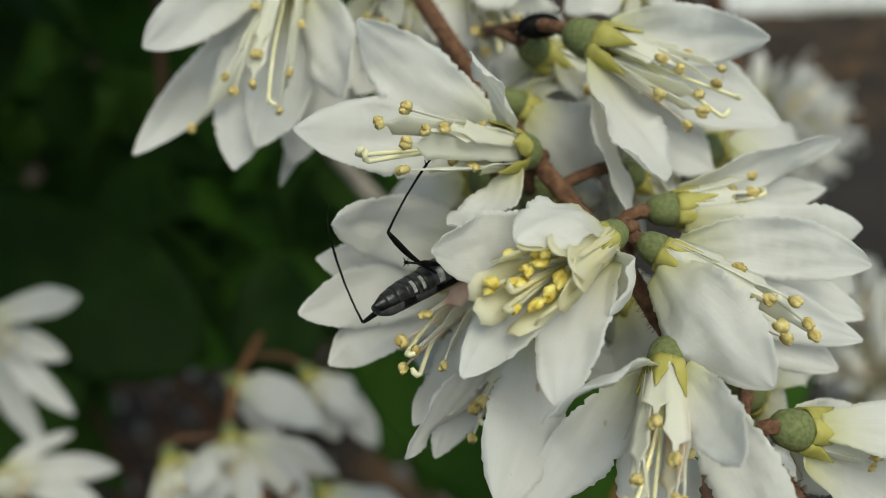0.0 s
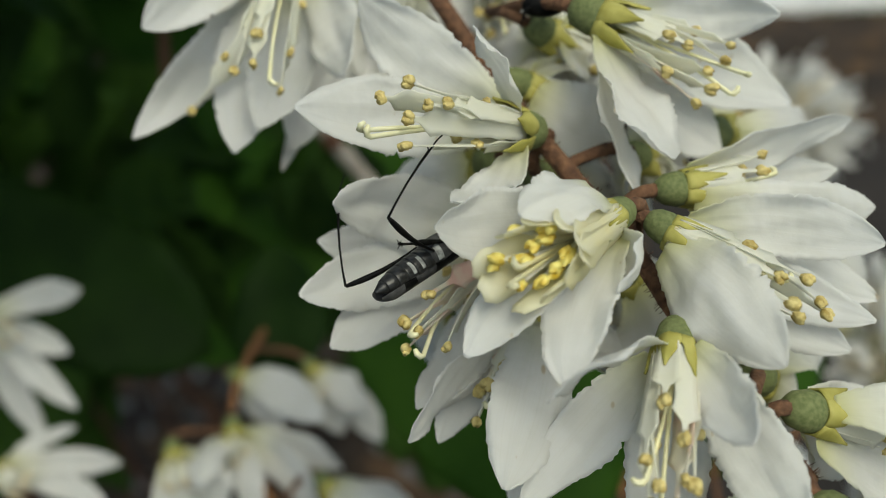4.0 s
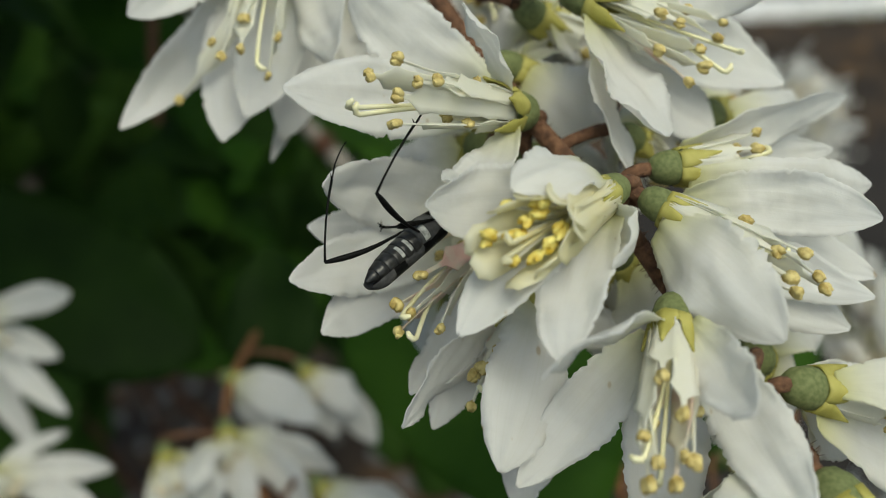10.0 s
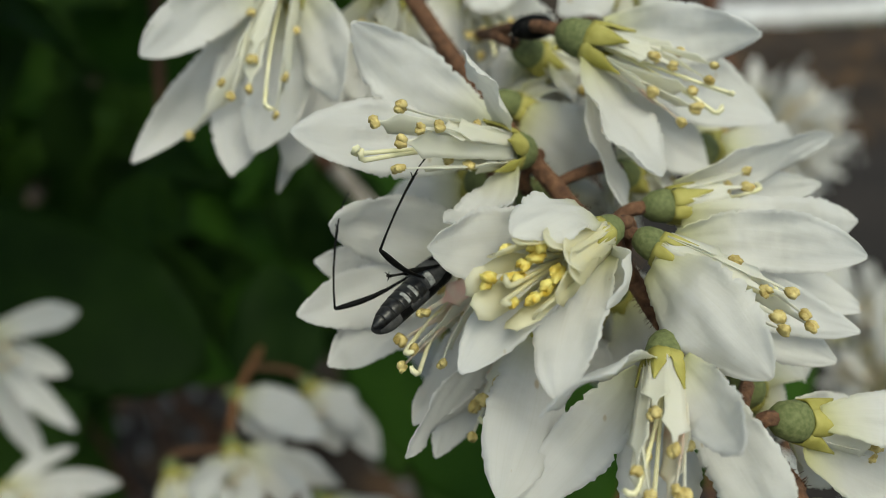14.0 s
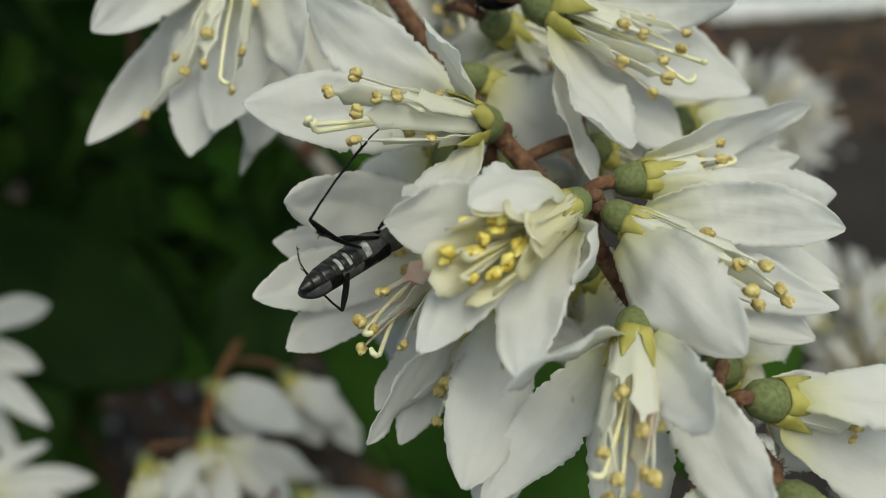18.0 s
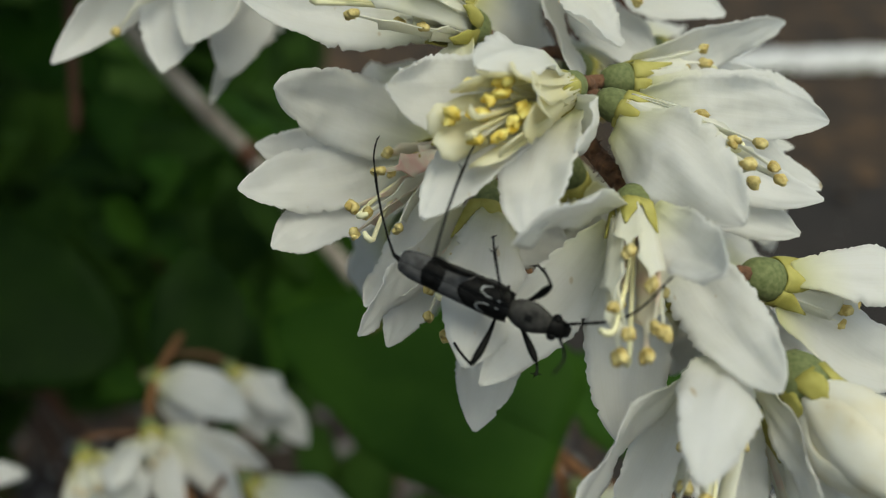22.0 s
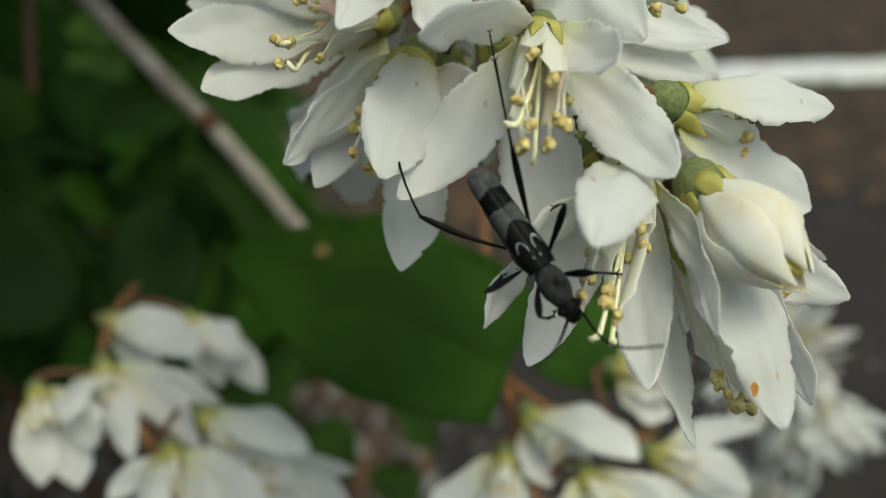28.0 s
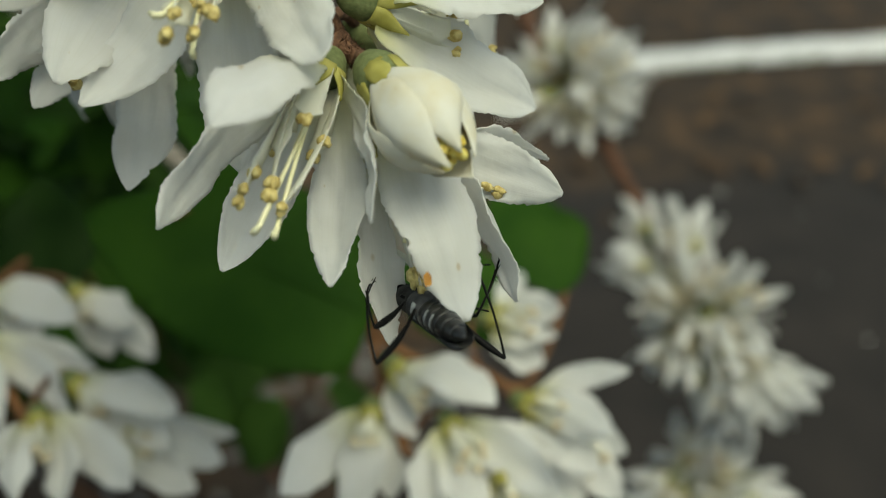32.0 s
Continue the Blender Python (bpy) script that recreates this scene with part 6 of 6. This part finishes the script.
    fl_rows = [
        (0, (-0.40, 0.91, 0.10), (-0.21, 0.93, 0.31)),
        (19.5, (-0.40, 0.91, 0.10), (-0.21, 0.93, 0.31)),
        (20, (-0.36, 0.93, -0.00), (-0.45, 0.82, -0.35)),
        (20.5, (-0.31, 0.95, -0.10), (-0.47, 0.30, -0.83)),
        (21.25, (-0.52, 0.78, 0.36), (-0.33, -0.05, -0.94)),
        (22, (-0.58, 0.39, 0.72), (-0.14, -0.39, -0.91)),
        (23, (-0.86, 0.49, 0.10), (-0.60, 0.04, -0.80)),
        (23.5, (-0.48, 0.59, 0.65), (-0.58, 0.05, -0.81)),
        (24, (0.12, 0.41, 0.90), (-0.57, 0.06, -0.82)),
        (24.25, (-0.39, 0.23, 0.89), (-0.50, 0.00, -0.86)),
        (24.5, (-0.79, -0.03, 0.62), (-0.43, -0.06, -0.90)),
        (26.5, (-0.50, 0.55, 0.67), (-0.20, 0.02, -0.98)),
        (27, (-0.37, 0.68, 0.63), (0.05, 0.14, -0.99)),
        (27.5, (-0.32, 0.54, 0.78), (-0.40, 0.08, -0.91)),
        (28, (-0.50, 0.47, 0.72), (-0.58, 0.21, -0.78)),
        (28.5, (-0.30, 0.63, 0.72), (-0.29, 0.30, -0.91)),
        (29, (-0.06, 0.48, 0.88), (-0.46, 0.30, -0.84)),
        (29.5, (-0.39, 0.51, 0.77), (-0.44, 0.10, -0.89)),
        (30, (-0.52, -0.01, 0.85), (-0.58, 0.08, -0.81)),
        (30.5, (-0.20, 0.51, 0.83), (-0.63, 0.39, -0.67)),
        (31, (-0.23, -0.02, 0.97), (0.00, 0.30, -0.95)),
        (32, (-0.23, -0.02, 0.97), (0.00, 0.30, -0.95)),
    ]
    fr_rows = [
        (0, (0.40, 0.91, 0.10), (0.21, 0.93, 0.31)),
        (19.5, (0.40, 0.91, 0.10), (0.21, 0.93, 0.31)),
        (20.33, (0.47, 0.86, 0.21), (0.42, 0.88, -0.21)),
        (21.17, (0.52, 0.79, 0.32), (0.50, 0.55, -0.66)),
        (22, (0.56, 0.71, 0.42), (0.42, 0.05, -0.90)),
        (23, (0.42, 0.28, 0.86), (-0.15, 0.16, -0.98)),
        (24, (0.51, 0.22, 0.83), (0.19, -0.24, -0.95)),
        (24.5, (0.72, 0.16, 0.68), (0.09, -0.23, -0.97)),
        (25.5, (0.33, 0.35, 0.88), (0.13, -0.13, -0.98)),
        (26.5, (-0.13, 0.46, 0.88), (0.15, -0.03, -0.99)),
        (27, (0.51, 0.69, 0.51), (0.15, -0.09, -0.98)),
        (27.5, (0.84, 0.52, -0.15), (0.15, -0.15, -0.98)),
        (27.75, (0.72, 0.63, 0.28), (-0.10, -0.04, -0.99)),
        (28, (0.45, 0.61, 0.65), (-0.35, 0.06, -0.93)),
        (30, (0.61, -0.02, 0.79), (0.16, 0.00, -0.99)),
        (30.5, (-0.07, -0.05, 1.00), (0.09, 0.20, -0.98)),
        (31, (-0.72, -0.05, 0.70), (0.01, 0.38, -0.93)),
        (32, (-0.72, -0.05, 0.70), (0.01, 0.38, -0.93)),
    ]
    al_rows = [
        (0, (-0.36, 0.92, 0.15)),
        (19.3, (-0.36, 0.92, 0.15)),
        (19.65, (-0.72, 0.55, 0.43)),
        (20, (-0.83, -0.02, 0.56)),
        (20.5, (-0.66, 0.01, 0.75)),
        (21.5, (-0.91, -0.15, 0.39)),
        (22, (-0.63, 0.54, 0.56)),
        (22.25, (-0.27, 0.50, 0.82)),
        (22.5, (0.15, 0.36, 0.92)),
        (23, (-0.37, 0.57, 0.73)),
        (24, (-0.24, 0.17, 0.95)),
        (24.5, (-0.38, -0.26, 0.89)),
        (25.5, (-0.21, 0.11, 0.97)),
        (26.5, (-0.01, 0.46, 0.89)),
        (27, (0.01, 0.36, 0.93)),
        (27.5, (-0.28, 0.37, 0.89)),
        (28, (-0.16, 0.48, 0.86)),
        (28.5, (0.08, 0.10, 0.99)),
        (29, (-0.21, 0.14, 0.97)),
        (29.5, (0.17, 0.20, 0.96)),
        (30, (-0.37, 0.31, 0.88)),
        (30.5, (-0.01, 0.47, 0.88)),
        (30.75, (-0.28, 0.19, 0.94)),
        (31, (-0.51, -0.11, 0.85)),
        (31.15, (-0.83, -0.00, 0.56)),
        (31.3, (-0.98, 0.11, 0.16)),
        (32, (-0.98, 0.11, 0.16)),
    ]
    ar_rows = [
        (0, (0.36, 0.92, 0.15)),
        (19.3, (0.36, 0.92, 0.15)),
        (19.53, (0.20, 0.62, 0.76)),
        (19.77, (-0.06, 0.01, 1.00)),
        (20, (-0.29, -0.60, 0.74)),
        (20.5, (-0.10, -0.12, 0.99)),
        (21, (0.12, 0.30, 0.95)),
        (21.5, (0.30, 0.42, 0.86)),
        (22, (0.07, 0.08, 0.99)),
        (22.5, (0.16, -0.05, 0.99)),
        (23, (0.70, -0.16, 0.70)),
        (24, (0.63, -0.04, 0.78)),
        (24.5, (0.57, -0.18, 0.80)),
        (25.5, (0.38, 0.16, 0.91)),
        (26.5, (0.12, 0.48, 0.87)),
        (27, (0.25, 0.20, 0.95)),
        (27.5, (0.49, 0.15, 0.86)),
        (28, (0.43, 0.18, 0.88)),
        (28.5, (0.75, 0.07, 0.65)),
        (29, (0.49, -0.24, 0.84)),
        (29.5, (0.55, -0.08, 0.83)),
        (30, (0.09, 0.06, 0.99)),
        (30.5, (0.23, 0.04, 0.97)),
        (31, (0.44, -0.34, 0.83)),
        (31.15, (-0.03, -0.56, 0.83)),
        (31.3, (-0.49, -0.63, 0.60)),
        (32, (-0.49, -0.63, 0.60)),
    ]
    leg_walk(LEGS["hl"], hl_rows)
    leg_walk(LEGS["hr"], hr_rows)
    leg_walk(LEGS["ml"], ml_rows)
    leg_walk(LEGS["mr"], mr_rows)
    leg_walk(LEGS["fl"], fl_rows)
    leg_walk(LEGS["fr"], fr_rows)
    walk(FEELERS["al"], [(t, Matrix.Translation(Vector((-0.4, 5.0, 0.1)) * BMM) @ along(flat(d), (0, 0, -1)).to_4x4()) for t, d in al_rows])
    walk(FEELERS["ar"], [(t, Matrix.Translation(Vector((0.4, 5.0, 0.1)) * BMM) @ along(flat(d), (0, 0, -1)).to_4x4()) for t, d in ar_rows])


motions()
